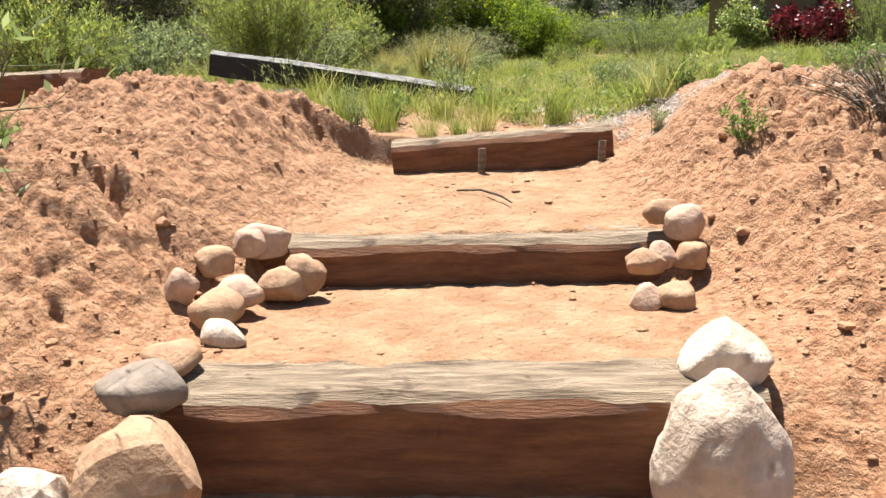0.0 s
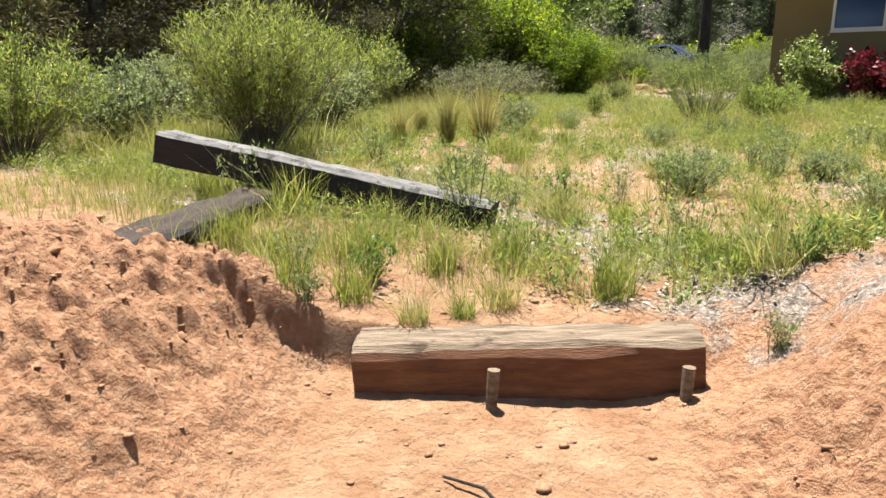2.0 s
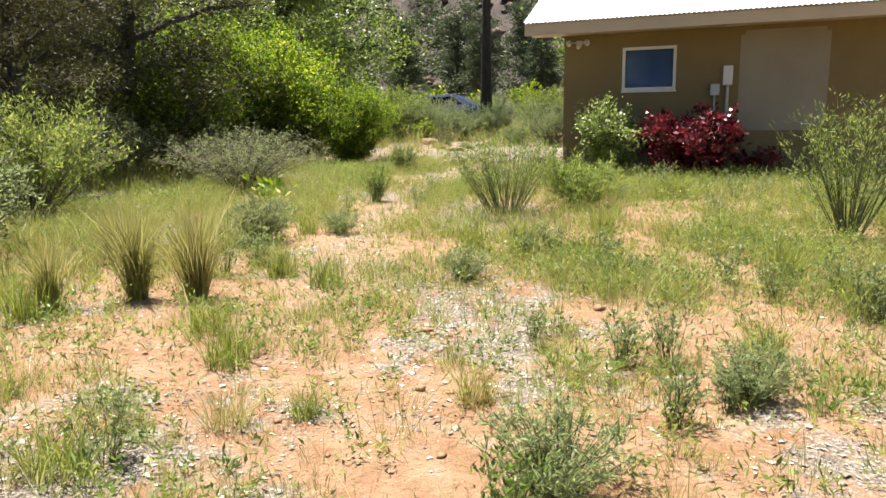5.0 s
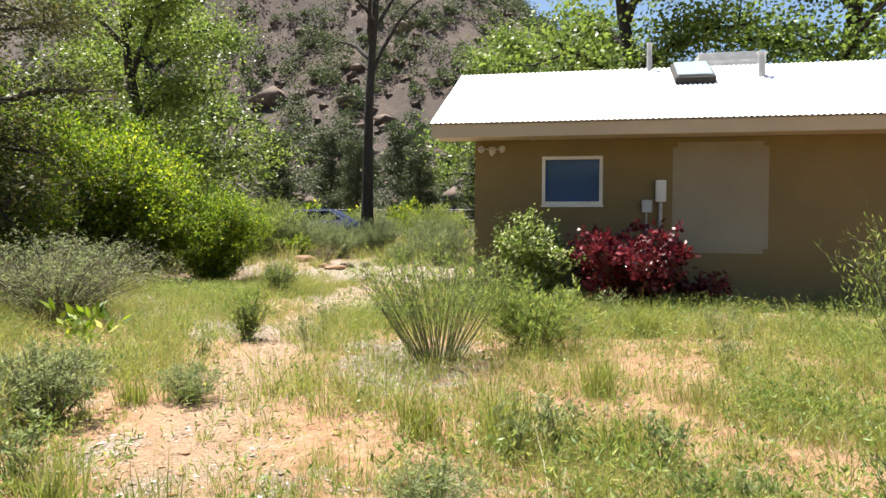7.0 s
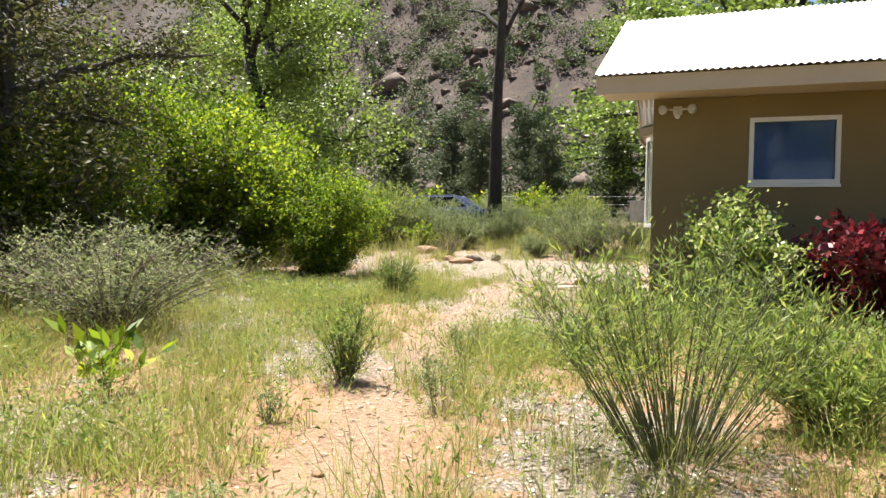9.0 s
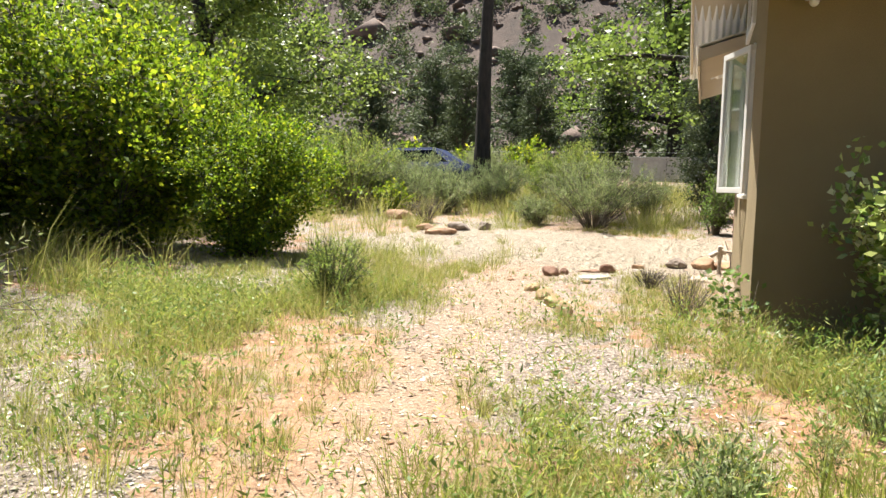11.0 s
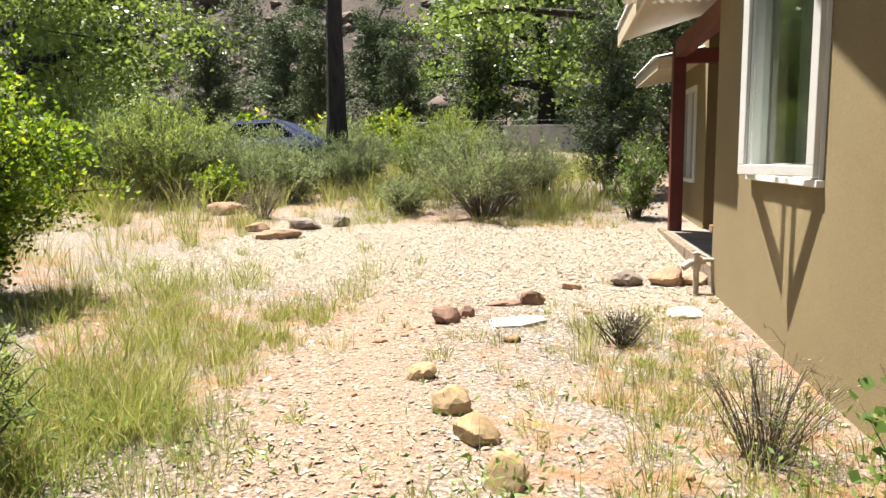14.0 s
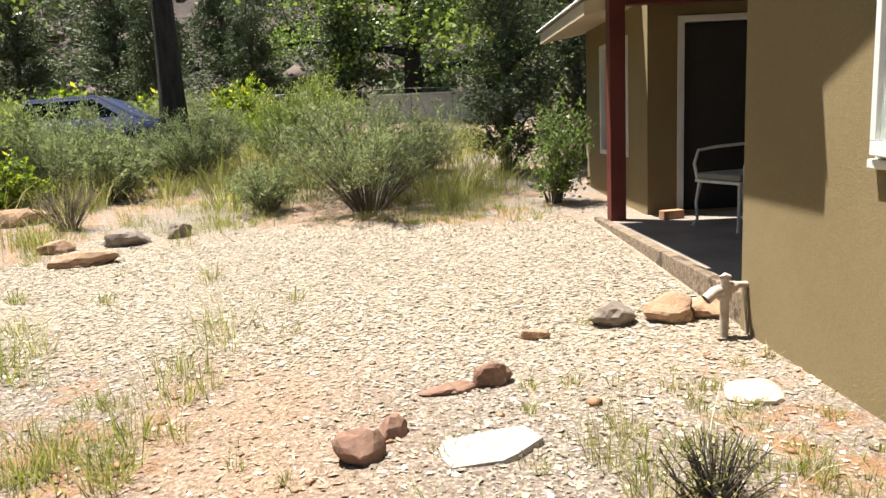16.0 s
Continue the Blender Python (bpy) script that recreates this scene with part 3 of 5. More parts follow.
def wall_y(name, y0, y1, x, hole, z0, z1, roof=None):
    bm = bmesh.new()
    ys = y0
    for a, b, lo, hi in hole:
        box(bm, (x, ys, z0), (x + T, a, z1))
        box(bm, (x, a, z0), (x + T, b, lo))
        box(bm, (x, a, hi), (x + T, b, z1))
        ys = b
    box(bm, (x, ys, z0), (x + T, y1, z1))
    if roof:
        for v in bm.verts:
            if v.co.z > z1 - 0.01:
                v.co.z = roof(v.co.y)
    bmesh.ops.remove_doubles(bm, verts=bm.verts[:], dist=0.0005)
    return shifted(part(name, bm, M_STUCCO))


WIN = (-3.25, -2.34, 1.87, 2.61)
BIG = (17.82, 19.0, 1.36, 2.62)
wall_x("wall", WX, EAST, FY, [WIN], 0.1, SOFFIT)
wall_y("wall", FY + T + 0.002, NY, WX, [BIG], 0.1, SOFFIT)
# gable above the west wall
bm = bmesh.new()
tri = [(FY + 0.01, SOFFIT), (NY, SOFFIT), (NY, RIDGE_Z - (NY - RIDGE_Y) * SLOPE - 0.12), (RIDGE_Y, RIDGE_Z - 0.1), (FY + 0.01, RIDGE_Z - 0.12 - (RIDGE_Y - FY) * SLOPE)]
vs = [bm.verts.new((x, y, z)) for x in (WX, WX + T) for y, z in tri]
bm.faces.new(vs[:5]), bm.faces.new(vs[5:][::-1])
for k in range(5):
    bm.faces.new((vs[k], vs[5 + k], vs[5 + (k + 1) % 5], vs[(k + 1) % 5]))
bmesh.ops.recalc_face_normals(bm, faces=bm.faces)
shifted(part("gable", bm, M_STUCCO))
wall_x("wall", WX + T, EAST, NY - T, [], 0.1, 3.4)
wall_y("wall", FY + T, 25.75, EAST, [], 0.1, 3.4)
# far wing beyond the porch
CX, CY = -3.74, 23.3
PW = (23.92, 25.0, 1.12, 2.34)
DOOR = (-3.40, -2.48, 0.62, 2.36)
wall_y("wall", CY + T + 0.002, 25.75, CX, [PW], 0.1, 3.0)
wall_x("wall", CX, EAST, CY, [DOOR], 0.1, 3.6)


def corrugated(name, corner, along, up, pitch=0.076, depth=0.010):
    """A sheet of corrugated metal from its corner, ribs running along 'up'."""
    corner, along, up = Vector(corner), Vector(along), Vector(up)
    nrm = along.cross(up).normalized()
    count = int(along.length / pitch * 6)
    v, f = [], []
    for k in range(count + 1):
        s = k / count
        h = nrm * (depth * math.sin(s * along.length / pitch * 2 * math.pi))
        v += [corner + along * s + h, corner + along * s + up + h]
    for k in range(count):
        f.append((2 * k, 2 * k + 2, 2 * k + 3, 2 * k + 1))
    me = np_mesh(name, np.array(v), [np.array(f)], M_ROOF, True)
    return shifted(put(name, me))


RX0, EY, EZ = -4.84, 16.10, RIDGE_Z - (RIDGE_Y - 16.10) * SLOPE
corrugated("roof_sheet", (RX0 - 0.04, EY - 0.05, EZ + 0.15 - 0.02), (EAST - RX0 + 0.4, 0, 0), (0, RIDGE_Y - EY + 0.05, RIDGE_Z - EZ + 0.02))
corrugated("roof_sheet", (EAST + 0.36, NY + 1.2, EZ + 0.15 + 0.35 - 0.6), (-(EAST - RX0 + 0.4), 0, 0), (0, RIDGE_Y - NY - 1.2, RIDGE_Z - EZ - 0.35 + 0.6))


def slab(name, pts, thick, material, label=""):
    """A sloping board: four corners of its top, and its thickness."""
    bm = bmesh.new()
    a = [bm.verts.new(p) for p in pts]
    b = [bm.verts.new((p[0], p[1], p[2] - thick)) for p in pts]
    bm.faces.new(a), bm.faces.new(b[::-1])
    for k in range(4):
        bm.faces.new((a[k], b[k], b[(k + 1) % 4], a[(k + 1) % 4]))
    bmesh.ops.recalc_face_normals(bm, faces=bm.faces)
    return shifted(part(name, bm, material, None, label))


slab("roof_deck", [(RX0, EY + 0.03, EZ + 0.11), (EAST + 0.3, EY + 0.03, EZ + 0.11), (EAST + 0.3, RIDGE_Y, RIDGE_Z + 0.11), (RX0, RIDGE_Y, RIDGE_Z + 0.11)], 0.10, M_FASCIA)
slab("roof_deck", [(RX0, RIDGE_Y + 0.003, RIDGE_Z + 0.11), (EAST + 0.3, RIDGE_Y + 0.003, RIDGE_Z + 0.11), (EAST + 0.3, NY + 1.1, RIDGE_Z + 0.11 - SLOPE * 2.5), (RX0, NY + 1.1, RIDGE_Z + 0.11 - SLOPE * 2.5)], 0.10, M_FASCIA)
shifted(boxed("fascia", (RX0, EY, 2.84), (EAST + 0.3, EY + 0.028, EZ + 0.115), M_FASCIA, None, "tan fascia board", 0.003))
shifted(boxed("soffit", (RX0 + 0.02, EY + 0.03, 2.865), (EAST + 0.3, FY - 0.002, 2.885), M_FASCIA, None, "", 0))
# bargeboards on the west rake
slab("bargeboard", [(RX0 - 0.026, EY, EZ + 0.115), (RX0 - 0.002, EY, EZ + 0.115), (RX0 - 0.002, RIDGE_Y, RIDGE_Z + 0.115), (RX0 - 0.026, RIDGE_Y, RIDGE_Z + 0.115)], 0.2, M_FASCIA)
slab("bargeboard", [(RX0 - 0.026, RIDGE_Y + 0.002, RIDGE_Z + 0.115), (RX0 - 0.002, RIDGE_Y + 0.002, RIDGE_Z + 0.115), (RX0 - 0.002, NY + 1.1, RIDGE_Z + 0.115 - SLOPE * 2.5), (RX0 - 0.026, NY + 1.1, RIDGE_Z + 0.115 - SLOPE * 2.5)], 0.2, M_FASCIA)
# porch roof, its eave along the west
PX, PZ, PY0, PY1 = -4.74, 2.78, 19.65, 23.28
slab("porch_roof", [(PX, PY0, PZ + 0.14), (-1.5, PY0, PZ + 0.14 + 0.95), (-1.5, PY1, PZ + 0.14 + 0.95), (PX, PY1, PZ + 0.14)], 0.13, M_FASCIA)
shifted(boxed("fascia", (PX - 0.028, PY0, PZ - 0.05), (PX - 0.002, PY1, PZ + 0.15), M_FASCIA, None, "tan fascia board", 0.003))
corrugated("roof_sheet", (PX - 0.05, PY1 + 0.03, PZ + 0.16), (0, -(PY1 - PY0 + 0.03), 0), (3.2, 0, 0.94))
# far wing's roof
slab("wing_roof", [(-4.28, 23.5, 2.62), (EAST, 23.5, 2.62 + 2.4), (EAST, 25.95, 2.62 + 2.4), (-4.28, 25.95, 2.62)], 0.13, M_FASCIA)
corrugated("roof_sheet", (-4.32, 26.0, 2.645), (0, -2.5, 0), (EAST + 4.3, 0, 2.4))

# porch slab, post and beams
shifted(boxed("porch_slab", (WX + 0.1, NY + 0.002, 0.2), (EAST - 0.2, CY - 0.002, 0.60), M_CONC, None, "tan concrete porch slab", 0.012))
shifted(boxed("porch_curb", (WX + 0.02, NY + 0.02, 0.2), (WX + 0.098, CY - 0.05, 0.615), M_TIE, None, "timber edging of the porch slab", 0.008))
shifted(boxed("porch_post", (-4.17, 23.0, 0.60), (-4.03, 23.14, 2.66), M_RED, None, "dark red square porch post", 0.005))
shifted(boxed("porch_beam", (-4.16, NY - 0.0, 2.56), (-4.04, 22.998, 2.74), M_RED, None, "dark red porch beam", 0.004))
shifted(boxed("porch_beam", (-4.028, 23.02, 2.50), (-2.0, 23.12, 2.66), M_RED, None, "dark red porch beam", 0.004))


def frame_window(name, lo, hi, axis, depth, width, glass_label, proud, pieces=(), curtain=False, label=""):
    """A window in a wall whose outer face is at lo[axis]; bars: places of uprights."""
    w = empty(name, ((lo[0] + hi[0]) / 2, (lo[1] + hi[1]) / 2, lo[2]))
    tagged(w, label, "window", kind="structure")
    inv = w.matrix_world.inverted()

    def sub(n, a, b, m_, lab=""):
        ob = boxed(n, a, b, m_, w, lab, 0.004)
        ob.matrix_parent_inverse = inv
        return ob
    o = 1 - axis
    def place(s0, s1, z0, z1, d0, d1):
        a, b = [0, 0, z0], [0, 0, z1]
        a[o], b[o] = s0, s1
        a[axis], b[axis] = lo[axis] + d0, lo[axis] + d1
        return a, b
    s0, s1, z0, z1 = lo[o], hi[o], lo[2], hi[2]
    f = width
    for nm, q in (("frame_bar", (s0, s1, z0, z0 + f)), ("frame_bar", (s0, s1, z1 - f, z1)), ("frame_bar", (s0, s0 + f, z0 + f, z1 - f)), ("frame_bar", (s1 - f, s1, z0 + f, z1 - f))):
        sub(nm, *place(*q, -proud, depth), M_WHITE)
    for p in pieces:
        sub("mullion", *place(p - f * 0.4, p + f * 0.4, z0 + f, z1 - f, -proud * 0.5, depth), M_WHITE)
    g = sub("pane", *place(s0 + f, s1 - f, z0 + f, z1 - f, depth * 0.4, depth * 0.4 + 0.006), M_GLASS, "")
    g.visible_shadow = False
    return w, sub, place


w, sub, place = frame_window("window_1", (WIN[0], FY, WIN[2]), (WIN[1], FY, WIN[3]), 1, 0.06, 0.05, "", 0.012, label="white-framed window with a drawn dark blue blind")
sub("blind", *place(WIN[0] + 0.05, WIN[1] - 0.05, WIN[2] + 0.05, WIN[3] - 0.05, 0.075, 0.085), M_BLUE_SHADE, "dark blue blind")
sub("sill", *place(WIN[0] - 0.012, WIN[1] + 0.012, WIN[2] - 0.035, WIN[2] - 0.002, -0.022, 0.05), M_WHITE)
w, sub, place = frame_window("window_2", (WX, BIG[0], BIG[2]), (WX, BIG[1], BIG[3]), 0, 0.07, 0.045, "", 0.02, label="large white casement window with both sashes ajar")
sub("sill", *place(BIG[0] - 0.02, BIG[1] + 0.02, BIG[2] - 0.035, BIG[2] - 0.002, -0.035, 0.06), M_WHITE)
for hinge, far, angle in ((BIG[1] - 0.01, -0.565, -15.0), (BIG[0] + 0.01, 0.565, 20.0)):
    sash = empty("sash", (WX - 0.025, hinge, BIG[2] + 0.012))
    sash.matrix_world = pose(WX - 0.025, hinge, BIG[2] + 0.012, 0, 0, angle)
    sash.parent = w
    sash.matrix_parent_inverse = w.matrix_world.inverted()
    h_ = BIG[3] - BIG[2] - 0.024
    for lo_, hi_, z0_, z1_ in ((0, far, 0, 0.05), (0, far, h_ - 0.05, h_), (0, 0.05, 0.05, h_ - 0.05), (1, 0.05, 0.05, h_ - 0.05)):
        sg = 1 if far > 0 else -1
        y0_, y1_ = (0, far) if hi_ == far else ((0, 0.05 * sg) if lo_ == 0 else (far - 0.05 * sg, far))
        boxed("sash_bar", (-0.02, min(y0_, y1_), z0_), (0.02, max(y0_, y1_), z1_), M_WHITE, sash, "", 0.004)
    g = boxed("sash_pane", (-0.004, min(0.05 * sg, far - 0.05 * sg), 0.05), (0.004, max(0.05 * sg, far - 0.05 * sg), h_ - 0.05), M_GLASS, sash, "", 0)
    g.visible_shadow = False
bm = bmesh.new()
for k in range(60):
    y0 = BIG[0] - 0.05 + (BIG[1] - BIG[0] + 0.1) * k / 60
    if 0.38 < k / 60 < 0.55:
        continue
    x0, x1 = (WX + 0.26 + 0.02 * math.sin(k * 1.3 + j) for j in (0, 1.3))
    q = [bm.verts.new(c) for c in ((x0, y0, BIG[2] - 0.1), (x1, y0 + 0.024, BIG[2] - 0.1), (x1, y0 + 0.024, BIG[3] + 0.1), (x0, y0, BIG[3] + 0.1))]
    bm.faces.new(q)
bmesh.ops.solidify(bm, geom=bm.faces[:], thickness=0.004)
ob = part("curtain", bm, M_CURTAIN, w, "pale pleated curtain")
ob.matrix_parent_inverse = w.matrix_world.inverted()
w, sub, place = frame_window("window_3", (CX, PW[0], PW[2]), (CX, PW[1], PW[3]), 0, 0.07, 0.05, "", 0.025, (24.46,), label="white-framed sash window beside the porch")
# upper pane above the porch window
boxes3 = frame_window("window_4", (WX, 18.1, 2.84), (WX, 19.1, 3.4), 0, 0.03, 0.05, "", 0.03, (18.6,), label="white-framed upper window in the gable")

door = empty("door_1", (DOOR[0], CY, 0.62))
tagged(door, "dark open doorway with a white frame", "door", kind="structure")
for a, b in (((DOOR[0] - 0.06, CY - 0.02, 0.6), (DOOR[0], CY + T, DOOR[3] + 0.06)), ((DOOR[1], CY - 0.02, 0.6), (DOOR[1] + 0.06, CY + T, DOOR[3] + 0.06)), ((DOOR[0], CY - 0.02, DOOR[3]), (DOOR[1], CY + T, DOOR[3] + 0.06))):
    ob = boxed("door_frame", a, b, M_WHITE, door, "", 0.004)
    ob.matrix_parent_inverse = door.matrix_world.inverted()
# near-black sheet that stands for the unlit room behind the opening
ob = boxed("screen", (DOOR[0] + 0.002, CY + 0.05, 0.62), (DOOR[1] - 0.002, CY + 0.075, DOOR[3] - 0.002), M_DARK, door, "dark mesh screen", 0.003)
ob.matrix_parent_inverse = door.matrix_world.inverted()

# patched wall opening, meter, lights, roof things
bm = bmesh.new()
box(bm, (-1.33, FY - 0.008, 1.16), (0.0, FY - 0.002, 2.79))
bmesh.ops.bevel(bm, geom=[e for e in bm.edges if abs(e.verts[0].co.y - e.verts[1].co.y) > 0.003], offset=0.07, segments=4, affect="EDGES")
shifted(part("wall_patch", bm, M_PATCH, None, "grey plaster patch over a closed opening"))
meter = empty("electric_meter", (-1.5, FY, 1.2))
tagged(meter, "pale electric meter box on a conduit against the stucco", "meter")
for nm, lo, hi, m_ in (("meter_box", (-0.075, -0.11, 0.71), (0.075, -0.002, 1.03), M_WHITE), ("junction_box", (-0.27, -0.09, 0.55), (-0.12, -0.002, 0.74), M_STEEL)):
    boxed(nm, lo, hi, m_, meter, "", 0.015)
for nm, x_, z0, z1, r_ in (("conduit", 0.0, -0.75, 0.708, 0.028), ("conduit", -0.2, -0.75, 0.548, 0.014)):
    v, f = tubes([[(x_, -0.04, z0), (x_, -0.04, (z0 + z1) / 2), (x_, -0.04, z1)]], [[r_] * 3], 10)
    put(nm, np_mesh(nm, v, f, M_STEEL, True), meter)
light = empty("flood_light", (-4.02, FY, 2.72))
tagged(light, "white twin floodlight with motion sensor under the eave", "floodlight")
boxed("base", (-0.05, -0.03, -0.05), (0.05, -0.001, 0.05), M_WHITE, light, "", 0.01)
for nm, x_, y_, z_, r_ in (("lamp_head", -0.16, -0.11, 0.0, 0.055), ("lamp_head", 0.16, -0.11, 0.0, 0.055), ("sensor", 0.0, -0.08, -0.07, 0.035)):
    bm = bmesh.new()
    bmesh.ops.create_uvsphere(bm, u_segments=14, v_segments=9, radius=r_)
    for v in bm.verts:
        v.co = Vector((v.co.x * 0.9, v.co.y * 1.35, v.co.z)) + Vector((x_, y_, z_))
    head_ob = part(nm, bm, M_WHITE, light, smooth=True)
    if nm == "lamp_head":
        bm = bmesh.new()
        bmesh.ops.create_uvsphere(bm, u_segments=14, v_segments=7, radius=0.046)
        for v in bm.verts:
            v.co = Vector((v.co.x, v.co.y * 0.35, v.co.z)) + Vector((x_, y_ - 0.068, z_))
        part("lens", bm, M_STEEL, head_ob, "pale frosted lens", True)
    v, f = tubes([[(0, -0.03, 0), (x_ * 0.5, -0.06, 0.01), (x_ * 0.9, y_, z_)]], [[0.012] * 3], 6)
    put("arm", np_mesh("arm", v, f, M_WHITE, True), light)


def on_roof(y):
    return RIDGE_Z + 0.16 - (RIDGE_Y - y) * SLOPE


tilt = math.degrees(math.atan(SLOPE))
skylight = empty("skylight", (-0.9, 18.1, on_roof(18.1)))
skylight.matrix_world = pose(-0.9, 18.1, on_roof(18.1), tilt, 0, 0)
tagged(skylight, "dark-framed domed skylight on the white roof", "skylight")
boxed("curb", (-0.31, -0.5, -0.02), (0.31, 0.45, 0.10), M_DARK, skylight, "", 0.01)
boxed("dome", (-0.27, -0.44, 0.101), (0.27, 0.40, 0.14), mat("skylight_glass", (0.28, 0.34, 0.40), 0.08)[0], skylight, "", 0.018)
cooler = empty("swamp_cooler", (-0.1, 19.6, 4.0))
tagged(cooler, "pale metal evaporative cooler standing on the roof", "cooler")
boxed("housing", (-0.55, -0.4, -0.35), (0.55, 0.4, 0.72), M_STEEL, cooler, "", 0.02)
for k in range(7):
    boxed("louvre", (-0.48, -0.412, -0.05 + k * 0.1), (0.48, -0.402, -0.0 + k * 0.1), M_STEEL, cooler, "", 0.002)
for nm, x_, y_, h_, r_ in (("roof_vent", 0.15, 17.95, 0.34, 0.06), ("vent_pipe", -1.55, 18.55, 0.42, 0.045)):
    v, f = tubes([[(0, 0, -0.05), (0, 0, h_ * 0.5), (0, 0, h_), (0.0, 0, h_ + 0.03)]], [[r_, r_, r_, r_ * 1.4]], 12)
    me_ = np_mesh(nm, v, f, M_STEEL, True)
    ob = tagged(put(nm, me_), "galvanised vent pipe standing out of the white roof", "vent")
    ob.matrix_world = pose(x_, y_, on_roof(y_))

# ---- porch things ----
chair = empty("patio_chair", (-3.28, 22.3, 0.602), -72)
tagged(chair, "white cast-metal patio chair with a pale cushion, on the porch", "chair")
M_CAST = rough_stuff("white_cast_metal", (0.55, 0.53, 0.50), (0.72, 0.70, 0.66), 8, 60, 0.001, 0.5)
boxed("cushion", (-0.25, -0.25, 0.395), (0.25, 0.25, 0.45), M_CURTAIN, chair, "pale seat cushion", 0.02)
boxed("seat", (-0.26, -0.26, 0.37), (0.26, 0.26, 0.394), M_CAST, chair, "", 0.008)
for sx in (-1, 1):
    for sy in (-1, 1):
        v, f = tubes([[(sx * 0.23, sy * 0.23, 0.37), (sx * 0.25, sy * 0.25, 0.2), (sx * 0.24, sy * 0.245, 0.06), (sx * 0.265, sy * 0.27, 0.0)]], [[0.017, 0.014, 0.012, 0.016]], 7)
        put("leg", np_mesh("leg", v, f, M_CAST, True), chair)
    v, f = tubes([[(sx * 0.27, -0.22, 0.38), (sx * 0.29, -0.24, 0.52), (sx * 0.29, -0.2, 0.63), (sx * 0.29, 0.0, 0.65), (sx * 0.26, 0.25, 0.66)]], [[0.013] * 5], 7)
    put("armrest", np_mesh("armrest", v, f, M_CAST, True), chair)
paths, radii = [], []
a = np.linspace(0, math.pi, 13)
paths.append(np.stack([-0.25 * np.cos(a), 0.26 + 0.10 * (0.4 + 0.5 * np.sin(a)), 0.42 + 0.5 * np.sin(a) ** 0.6], 1))
for c, r_ in (((0, 0.31, 0.62), 0.08), ((-0.11, 0.31, 0.56), 0.06), ((0.11, 0.31, 0.56), 0.06), ((0, 0.32, 0.78), 0.07)):
    b = np.linspace(0, 2 * math.pi, 13)
    paths.append(np.stack([c[0] + r_ * np.cos(b), c[1] + 0 * b, c[2] + r_ * np.sin(b)], 1))
v, f = tubes(paths, [[0.012] * 13] * 5, 6)
put("backrest", np_mesh("backrest", v, f, M_CAST, True), chair)
ob = boxed("brick", (-0.10, -0.05, 0), (0.10, 0.05, 0.075), rough_stuff("brick_clay", (0.36, 0.17, 0.09), (0.52, 0.28, 0.16), 6, 60, 0.002), None, "", 0.006)
ob.matrix_world = pose(-3.62, 22.98, 0.602, 0, 0, 12)
tagged(ob, "single tan brick lying on the porch slab", "brick")
pipe = empty("water_spigot", (-4.42, 19.95, gz(-4.42, 19.95)))
tagged(pipe, "muddy standing water pipe with tap and hose arm", "spigot")
for nm, pts, r_ in (("riser", [(0, 0, -0.05), (0.002, 0, 0.1), (0, 0, 0.30)], 0.022), ("tap", [(-0.10, -0.02, 0.20), (-0.05, -0.01, 0.235), (0.0, 0, 0.245), (0.06, 0.02, 0.25)], 0.028), ("arm", [(0.0, 0, 0.25), (0.08, 0.03, 0.255), (0.16, 0.04, 0.25)], 0.017), ("support", [(0.115, 0.03, 0.25), (0.118, 0.02, 0.1), (0.125, 0.01, -0.05)], 0.008), ("collar", [(0, 0, 0.19), (0, 0, 0.24), (0, 0, 0.27)], 0.034), ("handle", [(-0.02, 0, 0.30), (0.0, 0, 0.315), (0.03, 0.01, 0.30)], 0.012)):
    v, f = tubes([pts], [[r_] * len(pts)], 10)
    put(nm, np_mesh(nm, v, f, M_PIPE, True), pipe)

